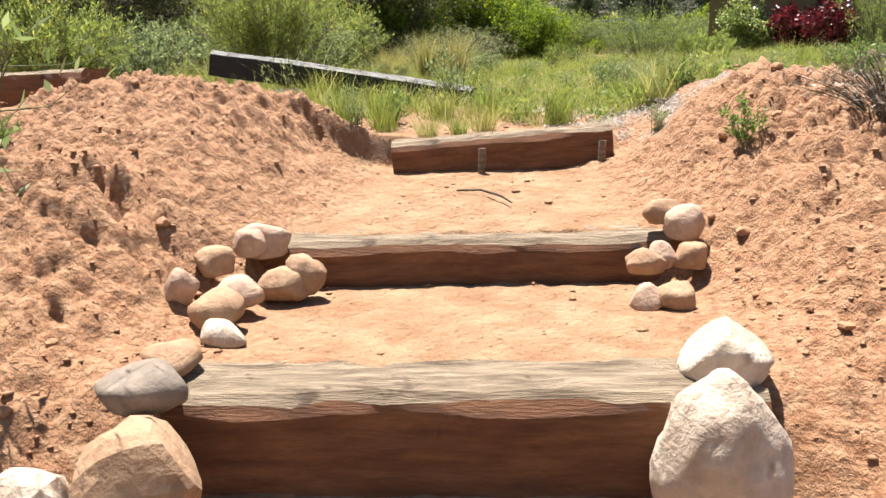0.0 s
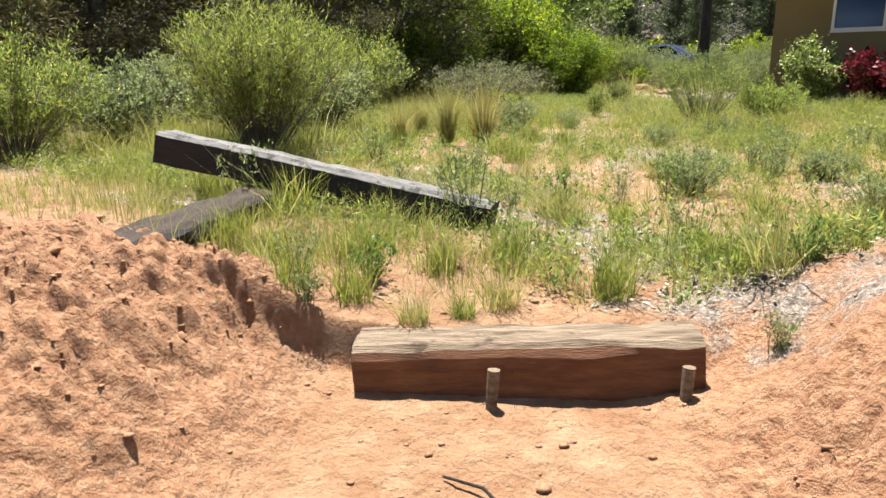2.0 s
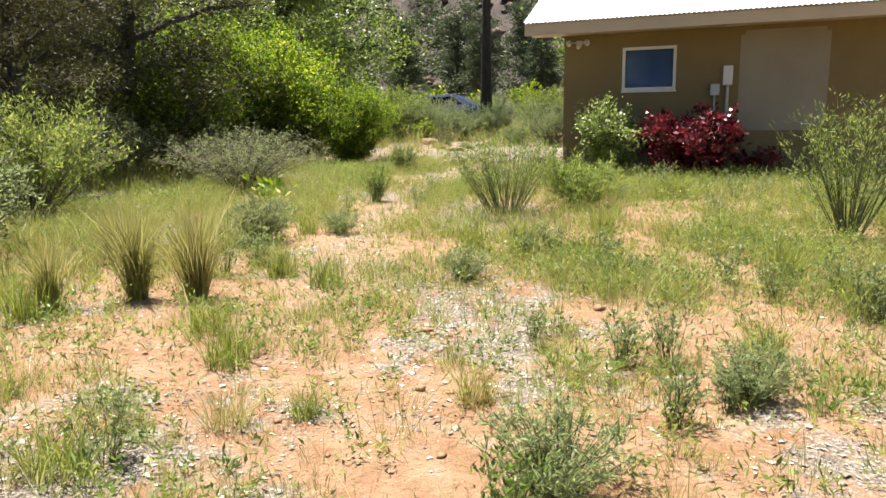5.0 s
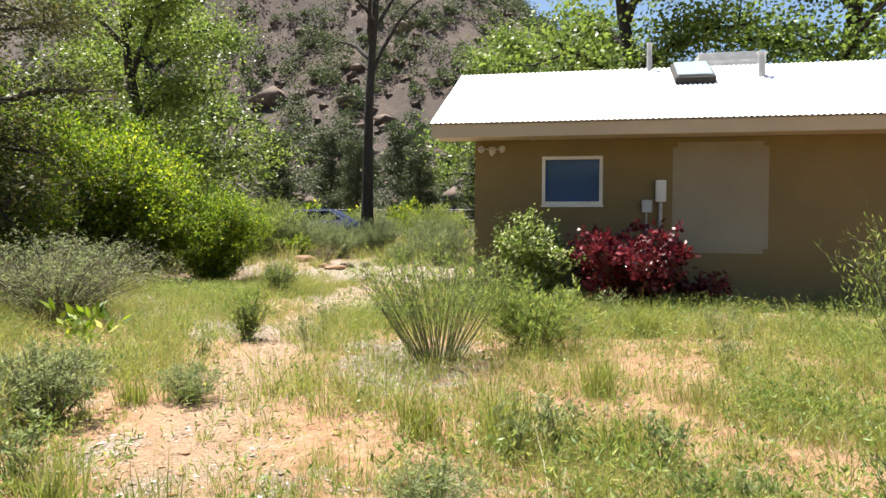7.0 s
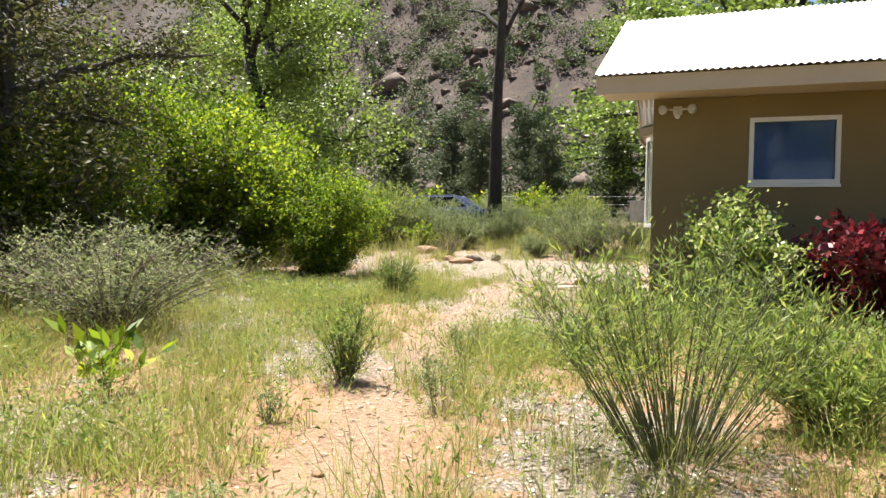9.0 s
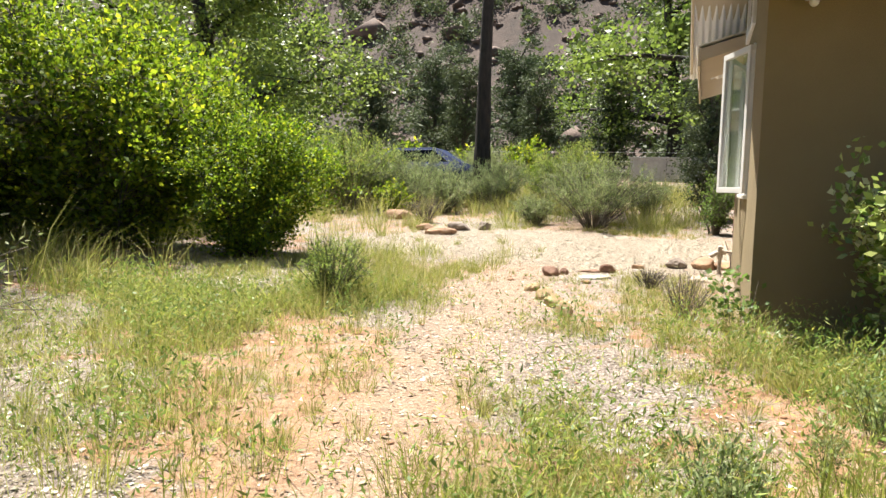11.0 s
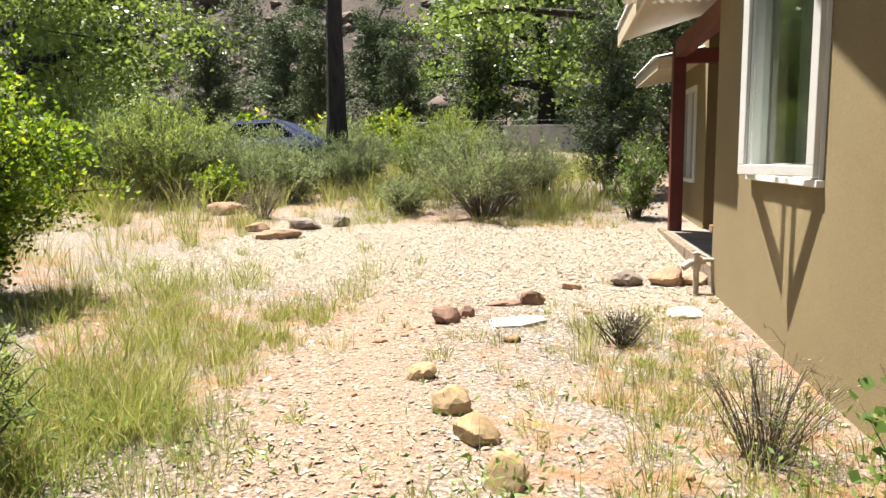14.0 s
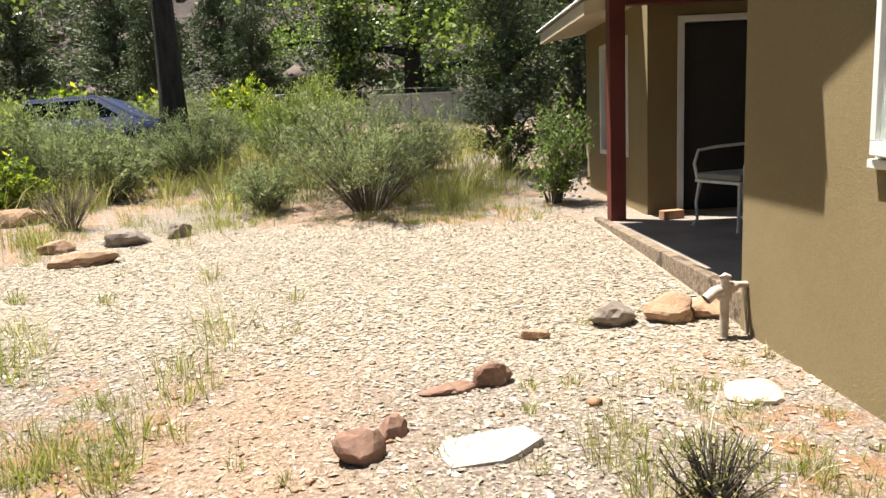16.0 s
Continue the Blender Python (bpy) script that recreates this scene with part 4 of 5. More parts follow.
# ---- stones by the path and yard ----
for name, x, y, size, rz, seed, m_, label, ang in (
    ("rock", -5.88, 17.31, (0.09, 0.07, 0.085), 20, 71, M_STONE_YEL, "yellow sandstone rock edging the path", 0.4), ("rock", -5.75, 17.03, (0.10, 0.075, 0.085), -30, 72, M_STONE_YEL, "yellow sandstone rock edging the path", 0.5),
    ("rock", -5.60, 16.68, (0.075, 0.07, 0.08), 60, 73, M_STONE_YEL, "yellow sandstone rock edging the path", 0.4), ("rock", -6.09, 17.74, (0.07, 0.06, 0.06), 10, 74, M_STONE_YEL, "small sandstone rock edging the path", 0.4),
    ("rock", -6.14, 18.88, (0.10, 0.08, 0.08), 0, 75, M_STONE_RED, "red-brown rock edging the path", 0.6), ("rock", -6.04, 19.05, (0.06, 0.055, 0.06), 40, 76, M_STONE_RED, "small red-brown rock edging the path", 0.5),
    ("rock", -5.63, 19.54, (0.11, 0.05, 0.075), 25, 77, M_STONE_RED, "jagged red rock standing in the soil", 0.7), ("rock", -5.80, 19.47, (0.13, 0.05, 0.03), 15, 78, M_STONE_RED, "flat red rock slab in the soil", 0.7),
    ("rock", -4.88, 20.28, (0.14, 0.10, 0.09), 10, 79, M_STONE_GREY, "grey rock beside the porch edge", 0.5), ("rock", -4.60, 20.26, (0.15, 0.10, 0.12), -20, 80, M_STONE, "tan angular rock beside the porch edge", 0.8),
    ("rock", -4.36, 20.30, (0.12, 0.09, 0.07), 15, 81, M_STONE, "tan rock beside the water pipe", 0.5), ("rock", -5.32, 20.17, (0.10, 0.06, 0.04), 0, 82, M_STONE, "flat tan rock in the yard", 0.6),
    ("rock", -8.75, 23.45, (0.22, 0.14, 0.10), 10, 83, M_STONE_GREY, "low grey rock at the yard's edge", 0.5), ("rock", -8.74, 22.55, (0.26, 0.12, 0.09), 20, 84, M_STONE, "flat tan rock at the yard's edge", 0.6),
    ("rock", -8.35, 23.75, (0.15, 0.11, 0.12), 70, 85, M_STONE_GREY, "dark rock at the yard's edge", 0.5), ("rock", -9.3, 23.2, (0.16, 0.1, 0.1), 40, 86, M_STONE, "tan rock at the yard's edge", 0.5), ("rock", -10.6, 25.0, (0.3, 0.2, 0.16), 40, 87, M_STONE, "tan rock under the shrubs", 0.5),
    ("rock", -4.62, 19.2, (0.13, 0.09, 0.05), 20, 88, M_STONE_PALE, "pale flat rock in the grass", 0.4),
):
    stone(name, (x, y, gz(x, y) + size[2] * 0.35), size, rz, seed, m_, label, level=3, rough=0.26, angular=ang + 0.25, group="path edging rocks")
bm = bmesh.new()
ring = [(0.25, 0.03), (0.19, 0.16), (0.02, 0.15), (-0.22, 0.12), (-0.24, -0.02), (-0.20, -0.13), (0.03, -0.13), (0.1, -0.10)]
lo = [bm.verts.new((x, y, -0.02)) for x, y in ring]
hi = [bm.verts.new((x * 0.96, y * 0.96, 0.028 + 0.006 * math.sin(k))) for k, (x, y) in enumerate(ring)]
bm.faces.new(hi), bm.faces.new(lo[::-1])
for k in range(8):
    bm.faces.new((lo[k], lo[(k + 1) % 8], hi[(k + 1) % 8], hi[k]))
ob = tagged(part("flagstone", bm, M_FLAG), "broken pale flagstone lying by the path", "flagstone")
ob.matrix_world = pose(-5.69, 18.86, gz(-5.69, 18.86) - 0.004, 2, -2, 5) @ Matrix.Scale(0.78, 4)


# ---- plants ----
def crown_point(rng, n, spread, height, low=0.35):
    a = rng.uniform(0, 2 * np.pi, n)
    r = np.sqrt(rng.uniform(0.02, 1, n)) * spread
    z = height * (low + (1 - low) * np.sqrt(np.clip(1 - (r / spread) ** 2 * 0.85, 0, 1)) * rng.uniform(0.72, 1.05, n))
    return np.stack([r * np.cos(a), r * np.sin(a), z], 1)


def shrub_meshes(seed, spread, height, stems, twigs, leaves, length, width, radius=0.012, low=0.35, base=0.12, start=0.35, scatter=0.06, up=0.4, bow=0.5):
    """Stems that fan out from the root, with twigs, and leaves along their upper parts."""
    rng = np.random.RandomState(seed)
    tips = crown_point(rng, stems, spread, height, low)
    paths, radii, spots, outs = [], [], [], []
    t = np.linspace(0, 1, 7)[:, None]
    for tip in tips:
        root = np.array([tip[0] * base, tip[1] * base, -0.04]) + rng.normal(0, 0.02, 3) * (1, 1, 0)
        mid = root + (tip - root) * 0.5 + np.array([-tip[0], -tip[1], height * 0.35]) * 0.22 * bow + rng.normal(0, 0.03, 3) * height
        p = (1 - t) ** 2 * root + 2 * t * (1 - t) * mid + t * t * tip
        paths.append(p)
        radii.append(radius * (1 - 0.8 * t[:, 0]))
        for _ in range(twigs):
            k = rng.uniform(start, 0.98)
            q = (1 - k) ** 2 * root + 2 * k * (1 - k) * mid + k * k * tip
            out = rng.normal(0, 1, 3) + np.array([tip[0], tip[1], 0]) / spread * 0.6 + (0, 0, up)
            out /= np.linalg.norm(out)
            ln = rng.uniform(0.12, 0.30) * height * 0.8
            e = q + out * ln
            paths.append(np.stack([q, (q + e) / 2 + rng.normal(0, 0.01, 3), e]))
            radii.append([radius * 0.35, radius * 0.25, radius * 0.12])
            m_ = max(1, leaves // (stems * twigs))
            s = rng.uniform(0.15, 1.05, (m_, 1))
            spots.append(q + (e - q) * s + rng.normal(0, scatter, (m_, 3)) * height * 0.35)
            outs.append(np.tile(out * 0.8, (m_, 1)))
    lv = leaf_cloud(rng, np.concatenate(spots), length, width, up, 0.35, np.concatenate(outs))
    return tubes(paths, radii, 4), lv


def shrub(name, at, label, seed, spread, height, stems, twigs, leaves, length, width, leaf_mat, stem_mat=None, rz=0.0, category="shrub", group="", **k):
    st, lv = shrub_meshes(seed, spread, height, stems, twigs, leaves, length, width, **k)
    ob = empty(name, (at[0], at[1], gz(at[0], at[1])), rz)
    tagged(ob, label, category, group)
    put("branchwork", np_mesh("branchwork", *st, stem_mat or M_TWIG, True), ob)
    put("foliage", np_mesh("foliage", *lv, leaf_mat), ob)
    return ob


def again(ob, x, y, rz, scale=1.0, label="", z=0.0):
    c = copy_thing(ob, pose(x, y, gz(x, y) + z, 0, 0, rz))
    c.scale = (scale, scale, scale)
    if label:
        c["label"] = label
    return c


# twiggy rabbitbrush beside the path
shrub("rabbitbrush", (-3.68, 11.2), "rabbitbrush with fanned bare stems and thin green tops", 101, 0.74, 1.0, 100, 7, 5200, 0.05, 0.007, M_RABBIT, M_STEM, radius=0.0042, low=0.45, base=0.2, start=0.45, scatter=0.05, up=0.9, bow=0.2)
shrub("rabbitbrush", (-2.95, 11.9), "leafy green rabbitbrush growing beside a barer one", 102, 0.6, 0.62, 46, 8, 6000, 0.06, 0.010, M_RABBIT, M_STEM, radius=0.006, low=0.3, start=0.25, up=0.9)
shrub("flowering_bush", (-3.3, 15.9), "pale variegated bush growing against the stucco wall", 103, 0.72, 1.28, 26, 12, 7000, 0.055, 0.04, M_PALE_LEAF, M_TWIG, radius=0.012, low=0.25, start=0.25, scatter=0.10)
shrub("red_bush", (-1.95, 15.6), "dark red smoke bush in front of the house", 104, 1.0, 1.12, 40, 12, 8000, 0.085, 0.055, M_RED_LEAF, M_TWIG, radius=0.012, low=0.3, start=0.2, scatter=0.10)
shrub("red_bush", (-1.0, 16.05), "low trailing end of dark red bush", 105, 0.45, 0.5, 16, 8, 1200, 0.07, 0.045, M_RED_LEAF, M_TWIG, low=0.3, start=0.2, scatter=0.1)
shrub("rabbitbrush", (-5.75, 5.15), "large yellow-green rabbitbrush beside the loose ties", 106, 0.86, 1.5, 110, 10, 28000, 0.055, 0.008, M_RABBIT, M_TWIG, radius=0.009, low=0.35, base=0.14, start=0.35, up=1.0, bow=0.4)
b_sage = shrub("sagebrush", (-7.4, 7.4), "grey-green sagebrush at the clearing's edge", 107, 0.8, 1.0, 50, 8, 8000, 0.055, 0.018, M_SAGE, M_TWIG, low=0.3, start=0.25)
b_rabbit = shrub("rabbitbrush", (-9.0, 9.4), "tall green rabbitbrush at the clearing's edge", 108, 1.1, 1.5, 66, 9, 13000, 0.065, 0.015, M_RABBIT, M_TWIG, low=0.3, start=0.3, up=0.9)
shrub("wild_rose", (-8.45, 12.7), "arching grey-green thicket with bent pale canes", 109, 1.45, 1.1, 110, 11, 12500, 0.04, 0.011, M_SAGE, M_TWIG, radius=0.009, low=0.25, start=0.2, up=0.0, bow=1.3)
shrub("rabbitbrush", (-0.30, 10.8), "tall thin rabbitbrush stems standing in the grass", 110, 0.55, 1.25, 50, 6, 3000, 0.05, 0.008, M_RABBIT, M_STEM, radius=0.007, low=0.5, up=1.2, bow=0.2)
b_low = shrub("low_sage", (-1.76, 5.58), "low grey-green shrub in the sandy clearing", 111, 0.30, 0.30, 46, 7, 4200, 0.035, 0.006, M_SAGE, M_STEM, radius=0.004, low=0.3, start=0.15)
for x, y, rz, sc in ((-1.15, 6.55, 80, 0.8), (-3.05, 8.2, 30, 0.75), (0.0, 7.6, 200, 1.1), (-0.6, 5.2, 130, 0.9), (-4.9, 9.6, 10, 0.8), (0.8, 6.3, 40, 1.2)):
    again(b_low, x, y, rz, sc)
shrub("green_shrub", (-5.66, 11.85), "small upright green shrub beside the path", 112, 0.27, 0.52, 44, 6, 2000, 0.045, 0.008, M_RABBIT, M_STEM, radius=0.005, low=0.25, up=1.0, start=0.2)
shrub("young_plant", (-6.85, 11.15), "bright broad-leaved young plant in the grass", 113, 0.26, 0.42, 10, 4, 110, 0.13, 0.05, M_LILAC, M_STEM, radius=0.006, low=0.4, up=0.7)
shrub("green_shrub", (-7.45, 16.4), "soft green shrub at the foot of a bright bush", 114, 0.34, 0.62, 44, 7, 3000, 0.045, 0.008, M_RABBIT, M_STEM, low=0.3, start=0.2)
# bright green thicket
lil = shrub("green_bush", (-12.0, 18.7), "tall dense bush with bright green leaves", 115, 1.75, 3.2, 64, 18, 42000, 0.075, 0.052, M_LILAC, M_BARK_GREY, radius=0.022, low=0.12, start=0.12, scatter=0.075)
again(lil, -10.0, 18.9, 70, 0.62, "bright green bush spreading over the grass")
again(lil, -13.8, 21.6, 140, 1.0)
again(lil, -14.2, 18.6, 200, 1.2)
again(lil, -12.1, 15.6, 250, 0.8)
again(lil, -16.3, 24.0, 20, 1.3)
# shrubs round the yard
yard_bush = shrub("rabbitbrush", (-6.5, 24.6), "wide grey-green rabbitbrush at the gravel's edge", 116, 1.2, 1.3, 90, 9, 18000, 0.055, 0.010, M_SAGE, M_TWIG, radius=0.009, low=0.3, start=0.35, up=0.9, bow=0.4)
again(b_sage, -7.7, 25.0, 33, 0.62)
shrub("green_shrub", (-4.42, 24.5), "upright leafy shrub beside the porch post", 117, 0.42, 1.15, 30, 9, 2600, 0.05, 0.025, M_WEED, M_TWIG, low=0.3, start=0.15, up=0.8)
shrub("dry_bush", (-9.75, 24.4), "dead grey twiggy bush at the gravel's edge", 118, 0.45, 0.55, 60, 7, 300, 0.03, 0.006, M_GRASS_DRY, M_TWIG, radius=0.006, low=0.4)
b_bright = shrub("green_shrub", (-11.0, 25.6), "small yellow-green shrub among rocks", 119, 0.45, 0.75, 26, 9, 1800, 0.07, 0.035, M_LILAC, M_TWIG, low=0.3, start=0.2)
for x, y, rz, sc, src in ((-12.4, 26.4, 10, 1.25, "r"), (-13.9, 27.6, 80, 1.35, "y"), (-11.2, 27.2, 150, 1.1, "y"), (-10.2, 26.8, 60, 0.95, "s"), (-9.6, 28.6, 200, 0.9, "y"), (-8.3, 29.4, 20, 0.8, "r"), (-15.8, 28.4, 20, 1.5, "r"),
                           (-5.8, 28.2, 310, 0.8, "s"), (-17.5, 26.5, 100, 1.4, "y"), (-7.9, 30.5, 30, 1.1, "r"), (-10.8, 31.5, 250, 1.2, "y"), (-13.0, 23.0, 15, 0.9, "s"), (-11.7, 28.2, 65, 0.85, "y"), (-13.0, 28.6, 165, 0.8, "r"), (-10.4, 28.4, 265, 0.7, "s")):
    again({"r": b_rabbit, "y": yard_bush, "s": b_sage}[src], x, y, rz, sc)
for x, y, rz, sc in ((-12.0, 33.5, 0, 2.0), (-9.6, 34.5, 70, 1.5), (-14.2, 34.0, 30, 2.3), (-16.5, 35.0, 260, 2.2), (-11.0, 38.0, 90, 2.4), (-8.8, 39.0, 10, 1.6)):
    again(b_bright, x, y, rz, sc, "yellow-green shrub in the rough below the hill")
for x, y, rz, sc in ((-6.8, 6.1, 40, 0.8), (-8.0, 5.0, 140, 1.0), (-9.6, 6.8, 220, 1.2), (-10.6, 10.8, 10, 1.2), (-11.6, 12.8, 80, 1.4), (-5.4, 9.0, 10, 0.45), (1.6, 12.5, 0, 0.8)):
    again(b_sage, x, y, rz, sc)
for x, y, rz, sc in ((-8.6, 7.6, 90, 0.9), (-12.4, 9.6, 190, 1.2), (-7.4, 3.6, 30, 0.8), (3.2, 11.4, 60, 0.8)):
    again(b_rabbit, x, y, rz, sc)
shrub("dead_shrub", (-5.08, 18.45), "low dead shrub with blackened stubby twigs", 120, 0.2, 0.2, 60, 3, 60, 0.02, 0.006, M_GRASS_DRY, M_BARK_GREY, radius=0.006, low=0.45)
shrub("dry_bush", (-4.72, 16.95), "dry reddish twiggy bush by the house corner", 121, 0.26, 0.42, 50, 6, 300, 0.025, 0.006, M_GRASS_DRY, M_TWIG, radius=0.004, low=0.4)
shrub("climbing_rose", (-4.36, 16.5), "sparse leafy vine growing at the house corner", 122, 0.28, 0.62, 6, 8, 200, 0.045, 0.034, M_WEED, M_TWIG, radius=0.003, low=0.1, start=0.15)

# feathery bunch grass
def tuft_mesh(seed, count, height, spread, width, material, lean=0.35):
    rng = np.random.RandomState(seed)
    a, r = rng.uniform(0, 6.28, count), spread * np.sqrt(rng.uniform(0, 1, count))
    v, f = blades(rng, r * np.cos(a), r * np.sin(a), 0 * a, height, width, lean)
    return np_mesh("tuft", v, f, material)


def tuft(name, x, y, me_, label, group, rz=0.0, scale=1.0, category="grass tuft"):
    ob = put(name, me_)
    ob.matrix_world = pose(x, y, gz(x, y), 0, 0, rz) @ Matrix.Scale(scale, 4)
    return tagged(ob, label, category, group)


feather = tuft_mesh(130, 800, 0.66, 0.06, 0.005, M_GRASS_DRY, 0.42)
for x, y, rz, sc in ((-4.98, 7.03, 0, 1.0), (-4.62, 7.2, 80, 1.0), (-5.3, 6.62, 160, 0.75), (-6.1, 7.9, 200, 0.8)):
    tuft("bunch_grass", x, y, feather, "feathery yellow-green bunch grass tuft in sandy soil", "bunch grass", rz, sc)
fans = [tuft_mesh(135 + k, 170, 0.19 + 0.03 * k, 0.08 + 0.015 * k, 0.0042, (M_GRASS, M_GRASS_DRY)[k % 2], 0.95) for k in range(4)]
for k, (x, y) in enumerate(((-1.59, 2.85), (-1.52, 3.0), (-2.28, 3.01), (-0.69, 3.6), (-1.01, 3.84), (-1.68, 2.69), (-2.16, 4.46), (-2.11, 4.37), (-1.73, 4.47), (-1.9, 4.23), (-2.87, 4.95), (-3.1, 5.62), (-2.87, 5.83), (-2.26, 6.21), (-3.38, 5.07), (-1.59, 8.14), (-0.8, 3.75), (-1.95, 3.2), (-1.1, 4.9), (-0.5, 4.3))):
    tuft("grass_tuft", x, y, fans[k % 4], "spreading yellow-green grass tuft in sandy soil", "grass tufts", 67 * k, 0.6 + 0.1 * (k % 5))
greens = [tuft_mesh(140 + k, 130 + 50 * k, 0.20 + 0.05 * k, 0.09 + 0.01 * k, 0.0045, M_GRASS, 0.6) for k in range(3)]
rng = np.random.RandomState(7)
weeds = []
for k in range(4):
    st, lv = shrub_meshes(150 + k, 0.13 + 0.02 * k, 0.26 + 0.05 * k, 14, 5, 420, 0.028 + 0.008 * (k % 2), 0.009 + 0.006 * (k % 2), radius=0.003, low=0.45, start=0.2, up=0.9)
    w_ = empty("weed", (-2.4 + 0.2 * k, 4.4 + 0.3 * k, gz(-2.4 + 0.2 * k, 4.4 + 0.3 * k)))
    tagged(w_, ("grey-green branching weed in sandy soil", "fresh green leafy weed in sandy soil")[k % 2], "weed", "weeds")
    put("branchwork", np_mesh("branchwork", *st, M_STEM, True), w_)
    put("foliage", np_mesh("foliage", *lv, (M_SAGE, M_WEED)[k % 2]), w_)
    w_.scale = (0.7, 0.7, 0.7)
    weeds.append(w_)


def density(x, y):
    u = (x - ORIGIN[0]) * ALONG[0] + (y - ORIGIN[1]) * ALONG[1]
    v = (x - ORIGIN[0]) * AHEAD[0] + (y - ORIGIN[1]) * AHEAD[1]
    path, yard, _, _ = masks(x, y)
    d = smooth(1.42, 1.9, v) * (1 - (0.74 + 0.22 * smooth(12, 14.5, y)) * np.clip(path * 1.2, 0, 1)) * (1 - 0.993 * np.clip(yard * 1.3, 0, 1))
    bare = np.exp(-((x + 2.5) / 1.3) ** 2 - ((y - 6.0) / 1.5) ** 2)
    bare = bare + np.exp(-((x + 4.2) / 0.8) ** 2 - ((y - 5.0) / 1.2) ** 2) * 0.6
    d = d * np.clip(1 - 0.62 * bare, 0.04, 1)
    d = d * (0.26 + 0.74 * smooth(-0.25, 0.55, wave(x, y, 0.33, 41))) * (0.35 + 0.65 * smooth(-0.5, 0.4, wave(x, y, 1.1, 42)))
    d = d * (0.75 + 0.25 * smooth(5.5, 8.5, y) + 0.45 * smooth(5.2, 4.4, y))
    d = d + 0.55 * np.exp(-((x + 7.5) / 0.8) ** 2 - ((y - 16.8) / 2.6) ** 2) * smooth(-0.5, 0.5, wave(x, y, 0.4, 45))
    d = d * (1 - 0.5 * litter_patch(x, y) * smooth(7.5, 9.5, y))
    d = d + 0.7 * np.exp(-((u + 0.1) / 1.5) ** 2 - ((v - 2.15) / 0.5) ** 2) * smooth(1.45, 1.75, v) * smooth(-0.5, 0.4, wave(x, y, 0.16, 46))
    house_in = (x > WX - 0.05) & (y > FY - 0.05)
    porch = (y > 20.0) & (x > -4.4)
    return np.where(house_in | porch, 0, d)


def scatter(rng, n, x0, x1, y0, y1):
    x, y = rng.uniform(x0, x1, n), rng.uniform(y0, y1, n)
    keep = rng.uniform(0, 1, n) < density(x, y)
    return x[keep], y[keep]


placed = 0
x, y = scatter(rng, 420, -6, 1.5, 3.2, 15.5)
for px, py in zip(x, y):
    near = np.min(np.hypot(px - np.interp(np.linspace(0, 1, 60), [0, 0.3, 0.6, 1], [-0.8, -1.3, -3.6, -5.9]), py - np.interp(np.linspace(0, 1, 60), [0, 0.3, 0.6, 1], [1.5, 3.5, 8.1, 16.5])))
    if near < 0.28 or placed > 150:
        continue
    placed += 1
    if placed % 2:
        tuft("grass_tuft", px, py, greens[placed % 3], "fresh green grass tuft in sandy soil", "grass tufts", rng.uniform(0, 360), rng.uniform(0.7, 1.3))
    else:
        again(weeds[placed % 4], px, py, rng.uniform(0, 360), rng.uniform(0.7, 1.25))

# the grass cover: clumps, and thin blades between them, shorter where it is trodden
rng = np.random.RandomState(11)
sets = []
for clumps, loose, (x0, x1, y0, y1), h_, w_, wide, many in (
    (7000, 26000, (-5.5, 2.5, 2.4, 9), 0.12, 0.0032, 0.06, 30), (15000, 60000, (-9.5, 2.5, 9, 17), 0.17, 0.0038, 0.075, 34),
    (1800, 12000, (-16, -9.5, 4, 26), 0.36, 0.008, 0.12, 40), (1500, 16000, (-9.5, -5.5, 4, 9), 0.27, 0.006, 0.09, 36),
    (3600, 24000, (-9.5, -4.2, 17, 26), 0.13, 0.0040, 0.07, 30), (900, 9000, (2.5, 10, 2, 17), 0.34, 0.009, 0.12, 36), (4200, 6000, (-20, 0, 25.2, 38), 0.42, 0.013, 0.22, 34), (1500, 6000, (-9.6, -6.9, 16, 22), 0.17, 0.0045, 0.08, 36),
):
    x, y = scatter(rng, loose, x0, x1, y0, y1)
    tall = h_ * (0.4 + 0.35 * smooth(-0.4, 0.6, wave(x, y, 0.6, 43)))
    dry = rng.uniform(0, 1, len(x)) < 0.7
    sets.append((x, y, tall, w_, rng.uniform(0, 6.28, len(x)), dry))
    cx, cy = scatter(rng, clumps, x0, x1, y0, y1)
    size = np.exp(rng.normal(0, 0.35, len(cx))) * (0.75 + 0.5 * smooth(-0.4, 0.6, wave(cx, cy, 0.6, 43))) * (1 - 0.35 * smooth(12.5, 15, cy) * smooth(-7.2, -6.2, cx) * (cy < 24))
    which = np.repeat(np.arange(len(cx)), (many * rng.uniform(0.5, 1.5, len(cx))).astype(int))
    a, r = rng.uniform(0, 6.28, len(which)), wide * size[which] * np.sqrt(rng.uniform(0, 1, len(which)))
    tone = rng.uniform(0, 1, len(cx)) + 0.25 * wave(cx, cy, 1.4, 44) > 0.5 - 0.25 * smooth(12.5, 15, cy)
    x, y = cx[which] + r * np.cos(a), cy[which] + r * np.sin(a)
    out = ~((x > WX - 0.04) & (y > FY - 0.04))
    dry = tone[which] ^ (rng.uniform(0, 1, len(which)) < 0.22)
    sets.append((x[out], y[out], (h_ * size[which])[out], w_, (a + rng.normal(0, 0.6, len(a)))[out], dry[out]))
